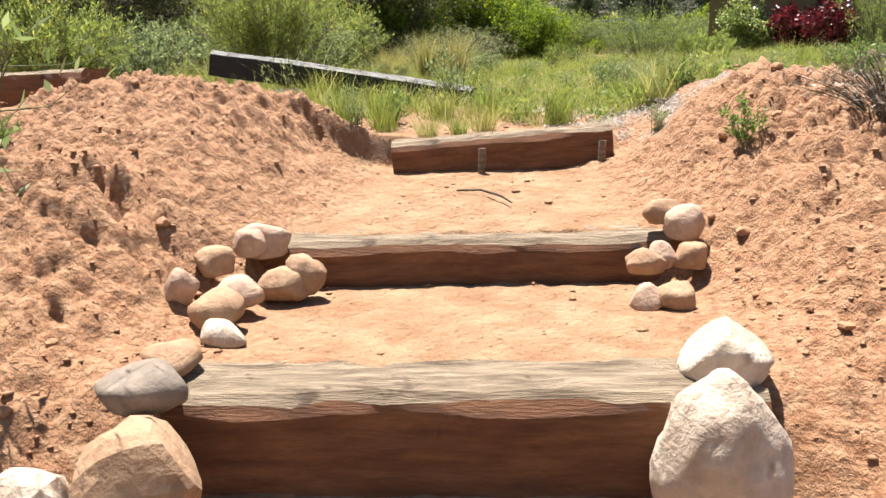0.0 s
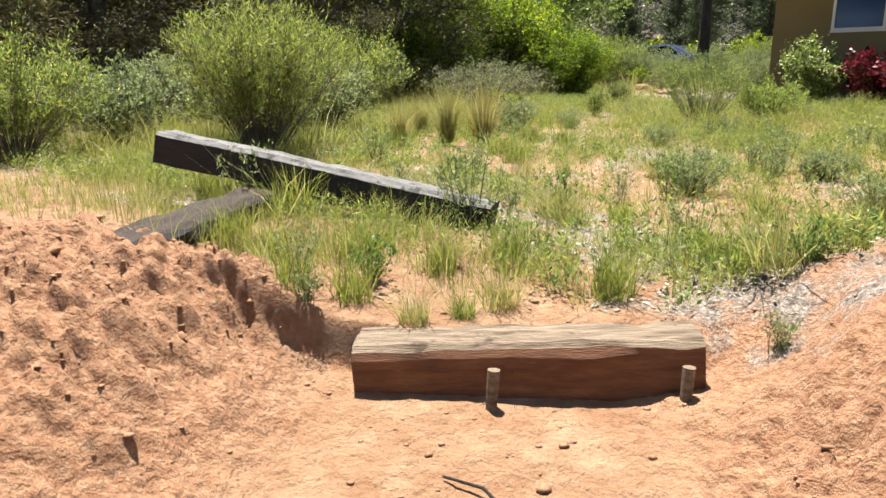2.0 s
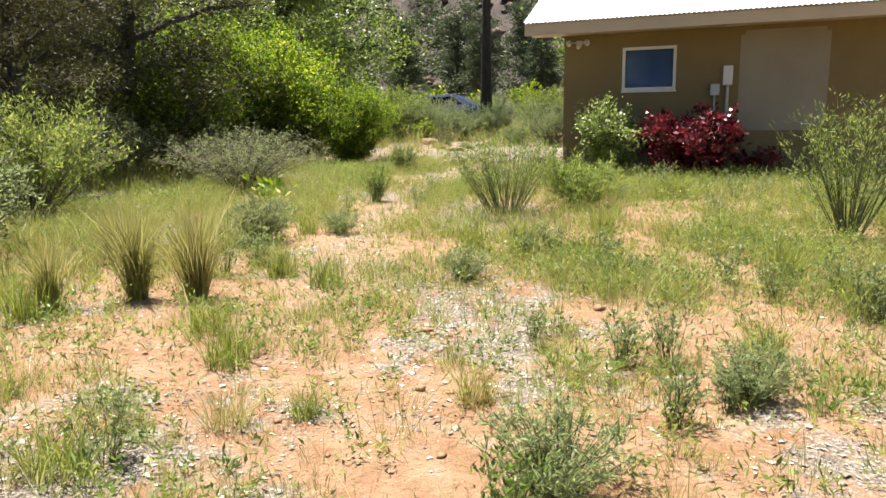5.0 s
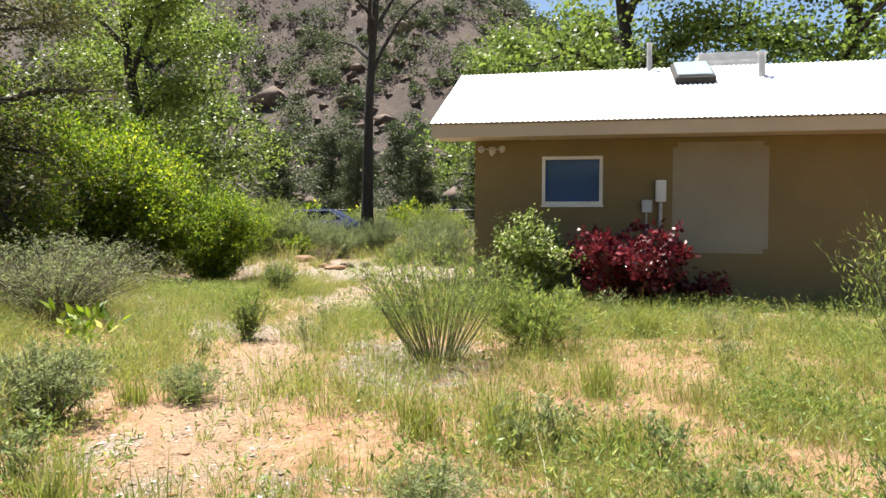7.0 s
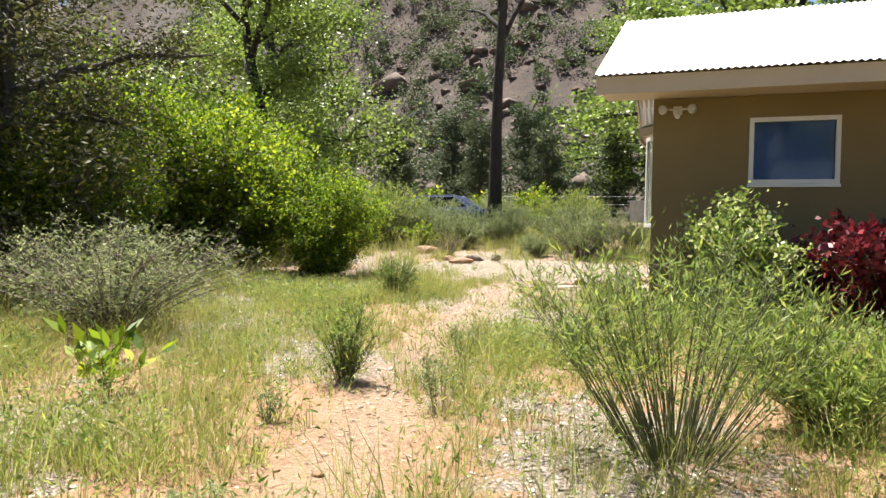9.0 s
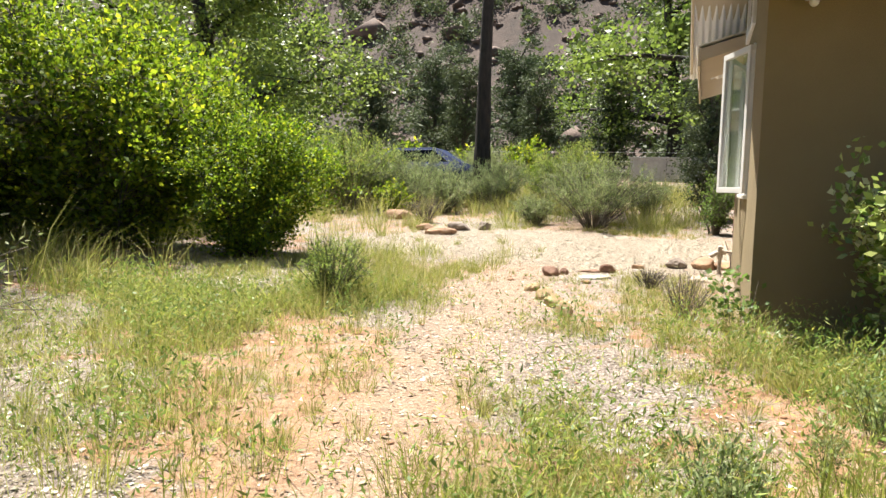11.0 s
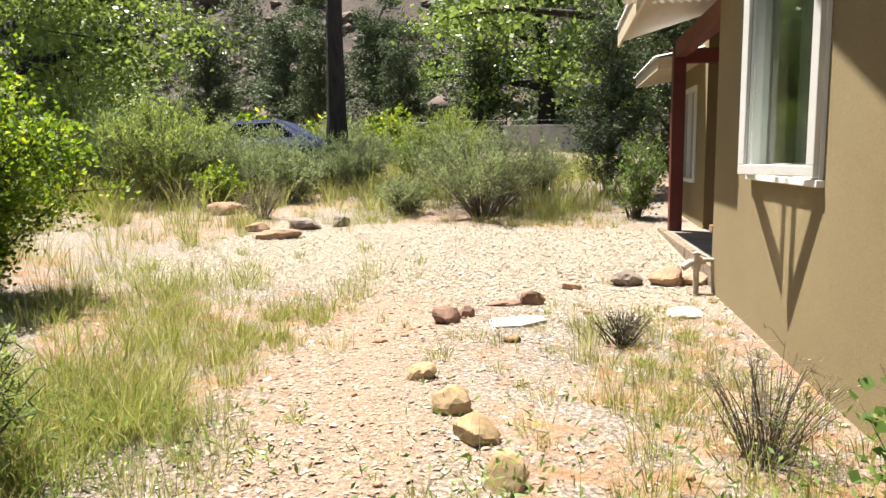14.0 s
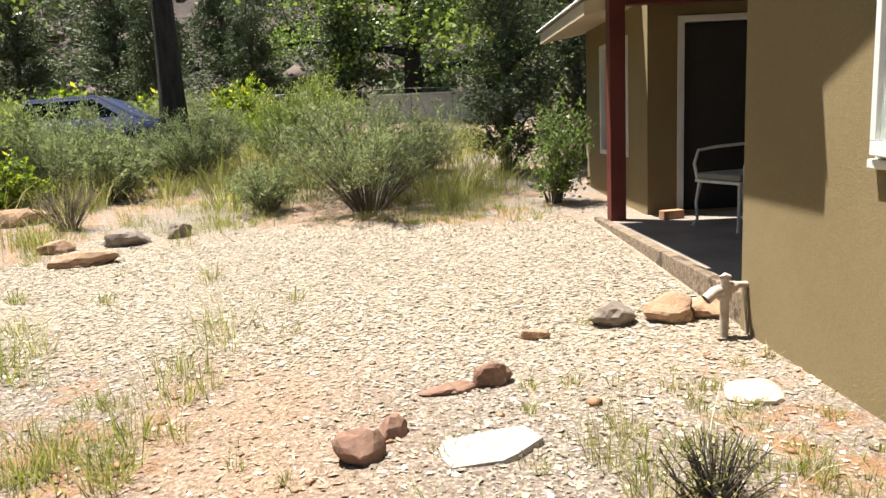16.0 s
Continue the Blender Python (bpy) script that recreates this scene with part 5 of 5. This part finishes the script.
for name, material, label in (("grass", M_GRASS, "patchy green grass clumps growing in sandy red soil"), ("dry_grass", M_GRASS_DRY, "yellowing wispy grass clumps growing in sandy soil")):
    vs, f4, f3, base = [], [], [], 0
    for x, y, tall, w_, turn, dry in sets:
        side = dry if name == "dry_grass" else ~dry
        x_, y_ = x[side], y[side]
        v, f = blades(rng, x_, y_, ground(x_, y_), tall[side], w_ * (1.0 if name == "grass" else 0.8), 0.8, turn[side])
        vs.append(v)
        f4.append(f[0] + base)
        f3.append(f[1] + base)
        base += len(v)
    tagged(put(name, np_mesh(name, np.concatenate(vs), [np.concatenate(f4), np.concatenate(f3)], material)), label, "grass", kind="stuff")

# bleached stalks of last year, bent over or lying
rng = np.random.RandomState(19)
M_STRAW = leaf_stuff("bleached_straw", (0.24, 0.19, 0.12), (0.42, 0.37, 0.26), 0.7, 0.25, (0.50, 0.47, 0.38))
x, y = scatter(rng, 26000, -10, 2.5, 2.8, 21)
v, f = blades(rng, x, y, ground(x, y) + 0.004, 0.16 * rng.uniform(0.3, 1.4, len(x)), 0.0032, 1.6)
tagged(put("dry_stalks", np_mesh("dry_stalks", v, f, M_STRAW)), "bleached dry stalks lying between the grass clumps", "straw", kind="stuff")

# leafy low herbs between the blades
rng = np.random.RandomState(17)
for name, material, label, n_, size, wide in (("low_herbs", M_WEED, "low leafy green herbs covering the ground in patches", 8000, 0.036, 0.011), ("pale_herbs", M_RABBIT, "fine pale green herbs covering the ground in patches", 19000, 0.04, 0.007)):
    cx, cy = scatter(rng, n_, -10, 2.5, 3.2, 17)
    m_ = 26
    r_ = rng.uniform(0.04, 0.13, (len(cx), 1)) * (0.7 + 0.5 * smooth(7, 10, cy))[:, None]
    dx, dy = rng.normal(0, 1, (2, len(cx), m_)) * r_ * 0.6
    px, py = (cx[:, None] + dx).ravel(), (cy[:, None] + dy).ravel()
    inside = ~((px > WX - 0.04) & (py > FY - 0.04))
    px, py = px[inside], py[inside]
    hz = np.repeat(r_, m_, 1).ravel()[inside] * rng.uniform(0.0, 1.9, len(px))
    v, f = leaf_cloud(rng, np.stack([px, py, ground(px, py) + hz], 1), size, wide, 0.9)
    tagged(put(name, np_mesh(name, v, f, material)), label, "herbs", kind="stuff")

# ---- litter, chips and clods ----
def flakes(rng, x, y, size, lift=0.006, slim=(0.4, 0.9), curl=0.45):
    n_ = len(x)
    a, s = rng.uniform(0, 6.28, n_), size * np.clip(np.exp(rng.normal(-0.15, 0.45, n_)), 0.3, 2.0)
    q = rng.uniform(*slim, n_)
    c, d = np.cos(a), np.sin(a)
    z = ground(x, y) + lift
    v = []
    for px, py in ((-1, -0.3), (0.1, -1), (1, 0.2), (-0.2, 1)):
        ox, oy = px * s, py * s * q
        v.append(np.stack([x + c * ox - d * oy, y + d * ox + c * oy, z + rng.uniform(-0.25, 0.8, n_) * s * curl], 1))
    return np.stack(v, 1).reshape(-1, 3), [np.arange(4 * n_).reshape(-1, 4)]


rng = np.random.RandomState(13)
n_ = 330000
x, y = rng.uniform(-10, 2.2, n_), rng.uniform(3.0, 21, n_)
u_ = (x - ORIGIN[0]) * AHEAD[0] + (y - ORIGIN[1]) * AHEAD[1]
p_, g_, l_, _ = masks(x, y)
clear = (u_ > 1.6) & ~((x > WX - 0.03) & (y > FY - 0.03))
patchy = litter_patch(x, y)
keep = (rng.uniform(0, 1, n_) < np.clip(patchy * 0.8 * (1 - 0.85 * p_) + 0.04, 0, 1)) & clear
tagged(put("leaf_litter", np_mesh("leaf_litter", *flakes(rng, x[keep], y[keep], 0.0108, 0.002, (0.3, 0.9), 0.55), M_LITTER)), "pale dry leaf litter lying in patches on sandy soil", "leaf litter", kind="stuff")
keep = (rng.uniform(0, 1, n_) < 0.62 * np.clip(p_ * smooth(10, 13, y) + 0.3 * smooth(13, 16, y) * smooth(-9, -7, x), 0, 1)) & clear
M_WOODCHIP = leaf_stuff("weathered_wood_chips", (0.15, 0.10, 0.065), (0.36, 0.27, 0.185), 0.85, 0.0, (0.48, 0.40, 0.31))
tagged(put("wood_chips", np_mesh("wood_chips", *flakes(rng, x[keep], y[keep], 0.0135, 0.002, (0.15, 0.5), 0.4), M_WOODCHIP)), "weathered wood chips strewn along the trodden path", "wood chips", kind="stuff")
n_ = 170000
x, y = rng.uniform(-11, -4.2, n_), rng.uniform(17.5, 25.5, n_)
keep = (rng.uniform(0, 1, n_) < masks(x, y)[1] * 0.9) & ~((x > -4.3) & (y > 20.0))
M_CHIP = leaf_stuff("pale_gravel_chips", (0.17, 0.125, 0.085), (0.40, 0.33, 0.25), 0.85, 0.0, (0.55, 0.50, 0.43))
tagged(put("gravel", np_mesh("gravel", *flakes(rng, x[keep], y[keep], 0.0125, 0.003, (0.2, 0.8), 0.4), M_CHIP)), "pale gravel and wood chips covering the yard", "gravel", kind="stuff")


def clods(rng, x, y, size):
    n_ = len(x)
    z = ground(x, y)
    s = size * np.exp(rng.normal(0, 0.5, n_))
    oct_ = np.array([(1, 0, 0), (0, 1, 0), (-1, 0, 0), (0, -1, 0), (0, 0, 0.8), (0, 0, -0.6), (0.75, 0.75, 0.3), (-0.75, 0.75, 0.25), (-0.75, -0.75, 0.3), (0.75, -0.75, 0.25)], dtype=float)
    v = oct_[None] * s[:, None, None] * rng.uniform(0.55, 1.25, (n_, 10, 1))
    a = rng.uniform(0, 6.28, n_)
    c, d = np.cos(a)[:, None], np.sin(a)[:, None]
    v = np.stack([v[:, :, 0] * c - v[:, :, 1] * d + x[:, None], v[:, :, 0] * d + v[:, :, 1] * c + y[:, None], v[:, :, 2] * 0.8 + z[:, None] + 0.05 * s[:, None]], 2)
    tri = np.array([(4, 0, 6), (4, 6, 1), (4, 1, 7), (4, 7, 2), (4, 2, 8), (4, 8, 3), (4, 3, 9), (4, 9, 0), (5, 6, 0), (5, 1, 6), (5, 7, 1), (5, 2, 7), (5, 8, 2), (5, 3, 8), (5, 9, 3), (5, 0, 9)])
    return v.reshape(-1, 3), [(np.arange(n_)[:, None, None] * 10 + tri[None]).reshape(-1, 3)]


n_ = 40000
u_, v_ = rng.uniform(-3.2, 3.0, n_), rng.uniform(-2.0, 2.2, n_)
x, y = ORIGIN[0] + u_ * ALONG[0] + v_ * AHEAD[0], ORIGIN[1] + u_ * ALONG[1] + v_ * AHEAD[1]
bank = smooth(0.5, 0.95, np.abs(u_))
keep = rng.uniform(0, 1, n_) < 0.4 * (0.12 + 0.6 * bank * smooth(-0.5, 0.5, wave(x, y, 0.3, 61))) * smooth(2.2, 1.5, v_)
tagged(put("soil_clods", np_mesh("soil_clods", *clods(rng, x[keep], y[keep], 0.0055), M_CLOD)), "loose red soil clods on the dug banks", "soil", kind="stuff")
for k in range(70):
    side = -1 if k % 2 else 1
    u_, v_ = side * rng.uniform(0.8, 2.2), rng.uniform(-1.6, 1.7)
    x_, y_, _ = uv(u_, v_)
    r_ = rng.uniform(0.014, 0.032)
    ob = part("soil_clod", stone_bm(200 + k, (r_, r_ * 0.8, r_ * 0.7), 0.3, 2, 0, 0.5), M_CLOD)
    ob.matrix_world = pose(x_, y_, gz(x_, y_) + r_ * 0.3, 0, 0, rng.uniform(0, 360))
    tagged(ob, "lump of red soil on the dug bank", "soil lump", "soil lumps")
n_ = 7000
x, y = rng.uniform(-8, 2, n_), rng.uniform(3, 20, n_)
keep = (rng.uniform(0, 1, n_) < 0.7) & ~((x > WX - 0.03) & (y > FY - 0.03)) & ((x - ORIGIN[0]) * AHEAD[0] + (y - ORIGIN[1]) * AHEAD[1] > 1.6)
tagged(put("pebbles", np_mesh("pebbles", *clods(rng, x[keep], y[keep], 0.009), M_CLOD)), "small red pebbles and crumbs on the soil", "pebbles", kind="stuff")

# twig on a step, dead brush and weeds on the banks
v, f = tubes([[uv(-0.05, 0.74, -0.082), uv(0.06, 0.68, -0.072), uv(0.15, 0.55, -0.08), uv(0.19, 0.46, -0.092)]], [[0.004, 0.005, 0.005, 0.003]], 5)
tagged(put("twig", np_mesh("twig", v, f, M_BARK, True)), "thin dark crooked twig lying on a soil step", "twig")
x_, y_, _ = uv(1.62, 0.35)
shrub("dead_brush", (x_, y_), "pile of dead grey brush on the red bank", 160, 0.42, 0.26, 80, 6, 500, 0.03, 0.008, M_LITTER, M_TWIG, radius=0.004, low=0.15, bow=1.2, up=0.0)
for u_, v_, rz, sc, k in ((1.05, 0.28, 20, 0.9, 1), (0.95, 1.25, 100, 0.8, 0), (1.15, 1.6, 200, 0.9, 1), (-0.62, 1.42, 30, 0.9, 0), (-0.75, 1.7, 300, 1.0, 2), (-0.45, 1.75, 250, 1.0, 1), (-1.9, 0.4, 10, 0.6, 1), (1.9, 1.2, 80, 1.0, 3), (1.5, 1.9, 20, 1.1, 1)):
    x_, y_, _ = uv(u_, v_)
    again(weeds[k], x_, y_, rz, sc * 0.62)
for k, (u_, v_) in enumerate(((-0.7, 1.5), (-0.5, 1.6), (0.5, 1.75), (1.0, 1.8), (-0.9, 1.9), (1.4, 2.0), (-0.2, 1.9), (0.1, 2.1), (-1.2, 2.2), (1.8, 1.9), (2.2, 1.6))):
    x_, y_, _ = uv(u_, v_)
    tuft("grass_tuft", x_, y_, greens[k % 3], "fresh green grass tuft behind the tie step", "grass tufts", 40 * k, 0.8)
shrub("willow_sapling", (-1.20, 0.10), "leafy grey-green sapling on the bank beside the steps", 161, 0.36, 1.0, 9, 8, 420, 0.055, 0.013, M_SAGE, M_STEM, radius=0.005, low=0.45, start=0.3, up=0.8, category="sapling")


# ---- trees ----
def tree(name, at, label, seed, height, radius, fork, limbs, spread, leaves, length, width, leaf_mat, bark, lean=(0, 0), droop=0.0, clump=0.5, low=0.35, sub=6, trunk_top=0.9):
    """Trunk, forking limbs and branches, with leaves in clumps round the branch ends."""
    rng = np.random.RandomState(seed)
    ob = empty(name, (at[0], at[1], gz(at[0], at[1])))
    tagged(ob, label, "tree")
    t = np.linspace(0, 1, 9)
    top = np.array([lean[0], lean[1], height * trunk_top])
    trunk = np.stack([top[0] * t ** 1.5 + 0.15 * radius * np.sin(t * 9 + seed), top[1] * t ** 1.5 + 0.15 * radius * np.cos(t * 7), height * trunk_top * t - 0.2 * (1 - t)], 1)
    flare = 1 + 0.5 * np.exp(-t * 14)
    put("trunk", np_mesh("trunk", *tubes([trunk], [radius * flare * (1 - 0.75 * t)], 12), bark, True), ob)
    paths, radii, spots = [], [], []
    for k in range(limbs):
        s = fork + (0.97 - fork) * (k + rng.uniform(0, 0.8)) / limbs
        p0 = np.array([np.interp(s, t, trunk[:, j]) for j in range(3)])
        a = k * 2.4 + rng.uniform(-0.5, 0.5)
        reach = spread * (1.0 - 0.55 * max(0, s - low)) * rng.uniform(0.75, 1.1)
        rise = height * rng.uniform(0.08, 0.25) - droop * reach
        p2 = p0 + np.array([np.cos(a) * reach, np.sin(a) * reach, rise])
        p1 = (p0 + p2) / 2 + np.array([0, 0, height * 0.06]) + rng.normal(0, 0.06, 3) * reach
        q = np.linspace(0, 1, 8)[:, None]
        c = (1 - q) ** 2 * p0 + 2 * q * (1 - q) * p1 + q * q * p2 + np.cumsum(rng.normal(0, 0.02 * reach, (8, 3)), 0)
        paths.append(c)
        radii.append(radius * 0.5 * (1 - s * 0.4) * (1 - 0.82 * q[:, 0]))
        for _ in range(sub):
            w = rng.uniform(0.3, 1.0)
            b0 = np.array([np.interp(w, q[:, 0], c[:, j]) for j in range(3)])
            d = rng.normal(0, 1, 3) * (1, 1, 0.55) + np.array([np.cos(a), np.sin(a), 0.1 - droop]) * 0.6
            d /= np.linalg.norm(d)
            b2 = b0 + d * reach * rng.uniform(0.2, 0.42)
            b1 = (b0 + b2) / 2 + rng.normal(0, 0.05, 3) * reach
            paths.append(np.stack([b0, b1, b2]))
            radii.append(np.array([0.09, 0.06, 0.02]) * radius)
            m_ = leaves // (limbs * sub)
            h_ = rng.uniform(0.2, 1.1, (m_, 1))
            spots.append(b0 + (b2 - b0) * h_ + rng.normal(0, 1, (m_, 3)) * clump * (1, 1, 0.6))
    put("branchwork", np_mesh("branchwork", *tubes(paths, radii, 6), bark, True), ob)
    put("crown", np_mesh("crown", *leaf_cloud(rng, np.concatenate(spots), length, width, 0.0), leaf_mat), ob)
    return ob


def tree_again(ob, x, y, rz, sc):
    return again(ob, x, y, rz, sc)


tree("pine_tree", (-10.05, 29.0), "tall dark-barked pine with a bare lower trunk", 171, 15, 0.21, 0.45, 16, 2.6, 9000, 0.16, 0.03, M_JUNIPER, M_BARK, (0.5, 0.1), 0.1, 0.3)
olive = tree("juniper_tree", (-13.4, 15.4), "large brownish juniper with drooping boughs", 172, 6.8, 0.22, 0.05, 26, 3.2, 46000, 0.10, 0.032, M_OLIVE, M_BARK_GREY, (0.2, 0.1), 0.05, 0.32, 0.2, 8)
tree_again(olive, -15.5, 10.5, 120, 1.0)
tree_again(olive, -12.2, 11.9, 250, 0.62)
tree_again(olive, -11.8, 4.3, 30, 0.72)
tree_again(olive, -15.5, 1.2, 160, 0.9)
tree_again(olive, -9.8, 0.2, 290, 0.55)
for x_, y_, rz, sc in ((-16.5, 6.6, 70, 1.1), (-18.5, 12.5, 200, 1.3), (-13.6, 7.6, 310, 0.8), (-19.0, 17.5, 20, 1.3)):
    tree_again(olive, x_, y_, rz, sc)
jun = tree("juniper_tree", (-4.55, 27.6), "dark slender juniper beside the house", 173, 3.3, 0.09, 0.04, 26, 0.75, 12000, 0.08, 0.03, M_JUNIPER, M_BARK_GREY, (0.05, 0.1), 0.0, 0.14, 0.2, 6)
tree_again(jun, -3.2, 28.6, 90, 1.25)
tree_again(jun, -2.0, 30.4, 200, 1.3)
cot = tree("cottonwood_tree", (-5.9, 47.5), "spreading cottonwood with several dark trunks", 174, 11, 0.42, 0.14, 11, 5.5, 27000, 0.15, 0.12, M_COTTON, M_BARK, (-1.0, 0.5), 0.05, 0.55, 0.3, 9)
tree_again(cot, -20.0, 31.5, 60, 0.95)
tree_again(cot, -26.0, 40.0, 160, 1.15)
tree_again(cot, -0.3, 37.0, 30, 1.3)
tree_again(cot, 6.5, 36.0, 220, 1.3)
for x_, y_, rz, sc in ((-16.0, 45.5, 300, 1.7), (-12.4, 46.5, 100, 1.5), (-21.0, 45.0, 30, 1.8), (-9.0, 48.0, 60, 1.6), (-18.4, 48.0, 210, 1.9), (-14.0, 49.0, 150, 2.0)):
    tree_again(jun, x_, y_, rz, sc)
tree_again(cot, 17.0, 38.0, 100, 1.1)
tree_again(cot, -24.0, 22.0, 200, 1.0)
# unseen trees, added out of view to dim reflections and skylight on the south wall
for x_, y_, rz, sc in ((7.0, -15.0, 10, 1.0), (-7.0, -18.0, 130, 1.1), (-18.0, -9.0, 240, 1.0), (16.0, -6.0, 80, 1.0), (-1.0, -27.0, 300, 1.2), (14.0, 9.0, 20, 0.9), (21.0, 20.0, 50, 1.0)):
    tree_again(cot, x_, y_, rz, sc)

# scrub on the hill
rng = np.random.RandomState(23)
spots, n_ = [], 2300
hx, hy = rng.uniform(-85, 40, n_), 46 + 95 * rng.uniform(0, 1, n_)
for k in range(n_):
    r_ = rng.uniform(0.6, 1.9)
    m_ = 110
    d = rng.normal(0, 1, (m_, 3))
    d /= np.linalg.norm(d, axis=1, keepdims=True)
    p_ = d * r_ * rng.uniform(0.5, 1.05, (m_, 1)) * (1, 1, rng.uniform(0.9, 1.7))
    p_[:, 2] = np.abs(p_[:, 2]) + 0.1
    spots.append(p_ + np.array([hx[k], hy[k], gz(hx[k], hy[k])]))
tagged(put("hill_scrub", np_mesh("hill_scrub", *leaf_cloud(rng, np.concatenate(spots), 0.42, 0.16, 0.5), M_JUNIPER)), "dark juniper scrub scattered over the rocky hillside", "scrub", kind="stuff")
n_ = 1500
x, y = rng.uniform(-75, 30, n_), rng.uniform(46, 115, n_)
M_HILL_ROCK = rough_stuff("hill_rock", (0.07, 0.045, 0.034), (0.17, 0.12, 0.09), 0.7, 5, 0.05)
tagged(put("hill_rocks", np_mesh("hill_rocks", *clods(rng, x, y, 0.5), M_HILL_ROCK)), "brown rocks strewn over the hillside", "rocks", kind="stuff")

# ---- fence, low wall and parked car below the hill ----
fence = empty("wire_fence", (-10, 44, gz(-10, 44)))
tagged(fence, "wire fence on thin dark steel posts", "fence")
inv = fence.matrix_world.inverted()
for k in range(12):
    x_ = -24 + k * 2.35
    v, f = tubes([[(x_, 44, gz(x_, 44) - 0.2), (x_, 44, gz(x_, 44) + 0.7), (x_, 44, gz(x_, 44) + 1.35)]], [[0.035] * 3], 6)
    ob = put("post", np_mesh("post", v, f, M_BARK, True), fence)
    ob.matrix_parent_inverse = inv
for h_ in (0.4, 0.8, 1.2):
    xs = np.linspace(-24, 2, 30)
    v, f = tubes([np.stack([xs, 0 * xs + 43.95, ground(xs, 0 * xs + 44) + h_], 1)], [[0.008] * 30], 4)
    ob = put("wire", np_mesh("wire", v, f, M_STEEL, True), fence)
    ob.matrix_parent_inverse = inv
wall = empty("low_wall", (-5.0, 43.0, gz(-5.0, 43.0)))
tagged(wall, "low grey metal panel wall with a capping rail", "wall")
for k in range(4):
    boxed("panel", (-2.6 + k * 1.5, -0.03, -0.1), (-1.12 + k * 1.5, 0.03, 0.98), M_STEEL, wall, "", 0.01)
boxed("capping", (-2.7, -0.06, 0.985), (3.5, 0.06, 1.07), M_STEEL, wall, "", 0.01)

M_CAR.node_tree.nodes["Principled BSDF"].inputs["Specular IOR Level"].default_value = 0.15
car = empty("parked_car", (-12.6, 30.4, gz(-12.6, 30.4)), 8)
tagged(car, "dark blue car parked behind the shrubs", "car")
bm = bmesh.new()
prof = [(-2.1, 0.35), (-2.15, 0.75), (-1.6, 0.95), (-0.9, 1.02), (-0.35, 1.45), (0.9, 1.5), (1.6, 1.08), (2.1, 1.0), (2.15, 0.6), (2.1, 0.35)]
rows = [[bm.verts.new((x_, s * (0.84 - 0.22 * max(0, z_ - 0.95)), z_)) for x_, z_ in prof] for s in (-1, 1)]
bm.faces.new(rows[0]), bm.faces.new(rows[1][::-1])
for k in range(len(prof)):
    j = (k + 1) % len(prof)
    bm.faces.new((rows[0][k], rows[1][k], rows[1][j], rows[0][j]))
bmesh.ops.recalc_face_normals(bm, faces=bm.faces)
bmesh.ops.bevel(bm, geom=bm.edges[:], offset=0.06, segments=3, affect="EDGES")
part("body", bm, M_CAR, car, "", True)
M_TINT = mat("tinted_glass", (0.006, 0.008, 0.01), 0.25)[0]
for s in (-1, 1):
    bm = bmesh.new()
    q = [bm.verts.new((x_, s * (0.865 - 0.22 * (z_ - 0.95)), z_)) for x_, z_ in ((-0.75, 1.05), (-0.28, 1.38), (0.85, 1.42), (1.3, 1.1))]
    bm.faces.new(q)
    bmesh.ops.solidify(bm, geom=bm.faces[:], thickness=0.01)
    part("side_window", bm, M_TINT, car)
    for x_ in (-1.35, 1.3):
        bm = bmesh.new()
        bmesh.ops.create_cone(bm, cap_ends=True, segments=24, radius1=0.33, radius2=0.33, depth=0.2, matrix=pose(x_, s * 0.76, 0.33, 90))
        bmesh.ops.bevel(bm, geom=[e for e in bm.edges if e.calc_length() < 0.12], offset=0.03, segments=2, affect="EDGES")
        wheel = part("wheel", bm, M_BLACK, car, "", True)
        bm = bmesh.new()
        bmesh.ops.create_cone(bm, cap_ends=True, segments=20, radius1=0.2, radius2=0.18, depth=0.02, matrix=pose(x_, s * 0.868, 0.33, 90))
        part("rim", bm, M_STEEL, wheel, "pale metal rim")
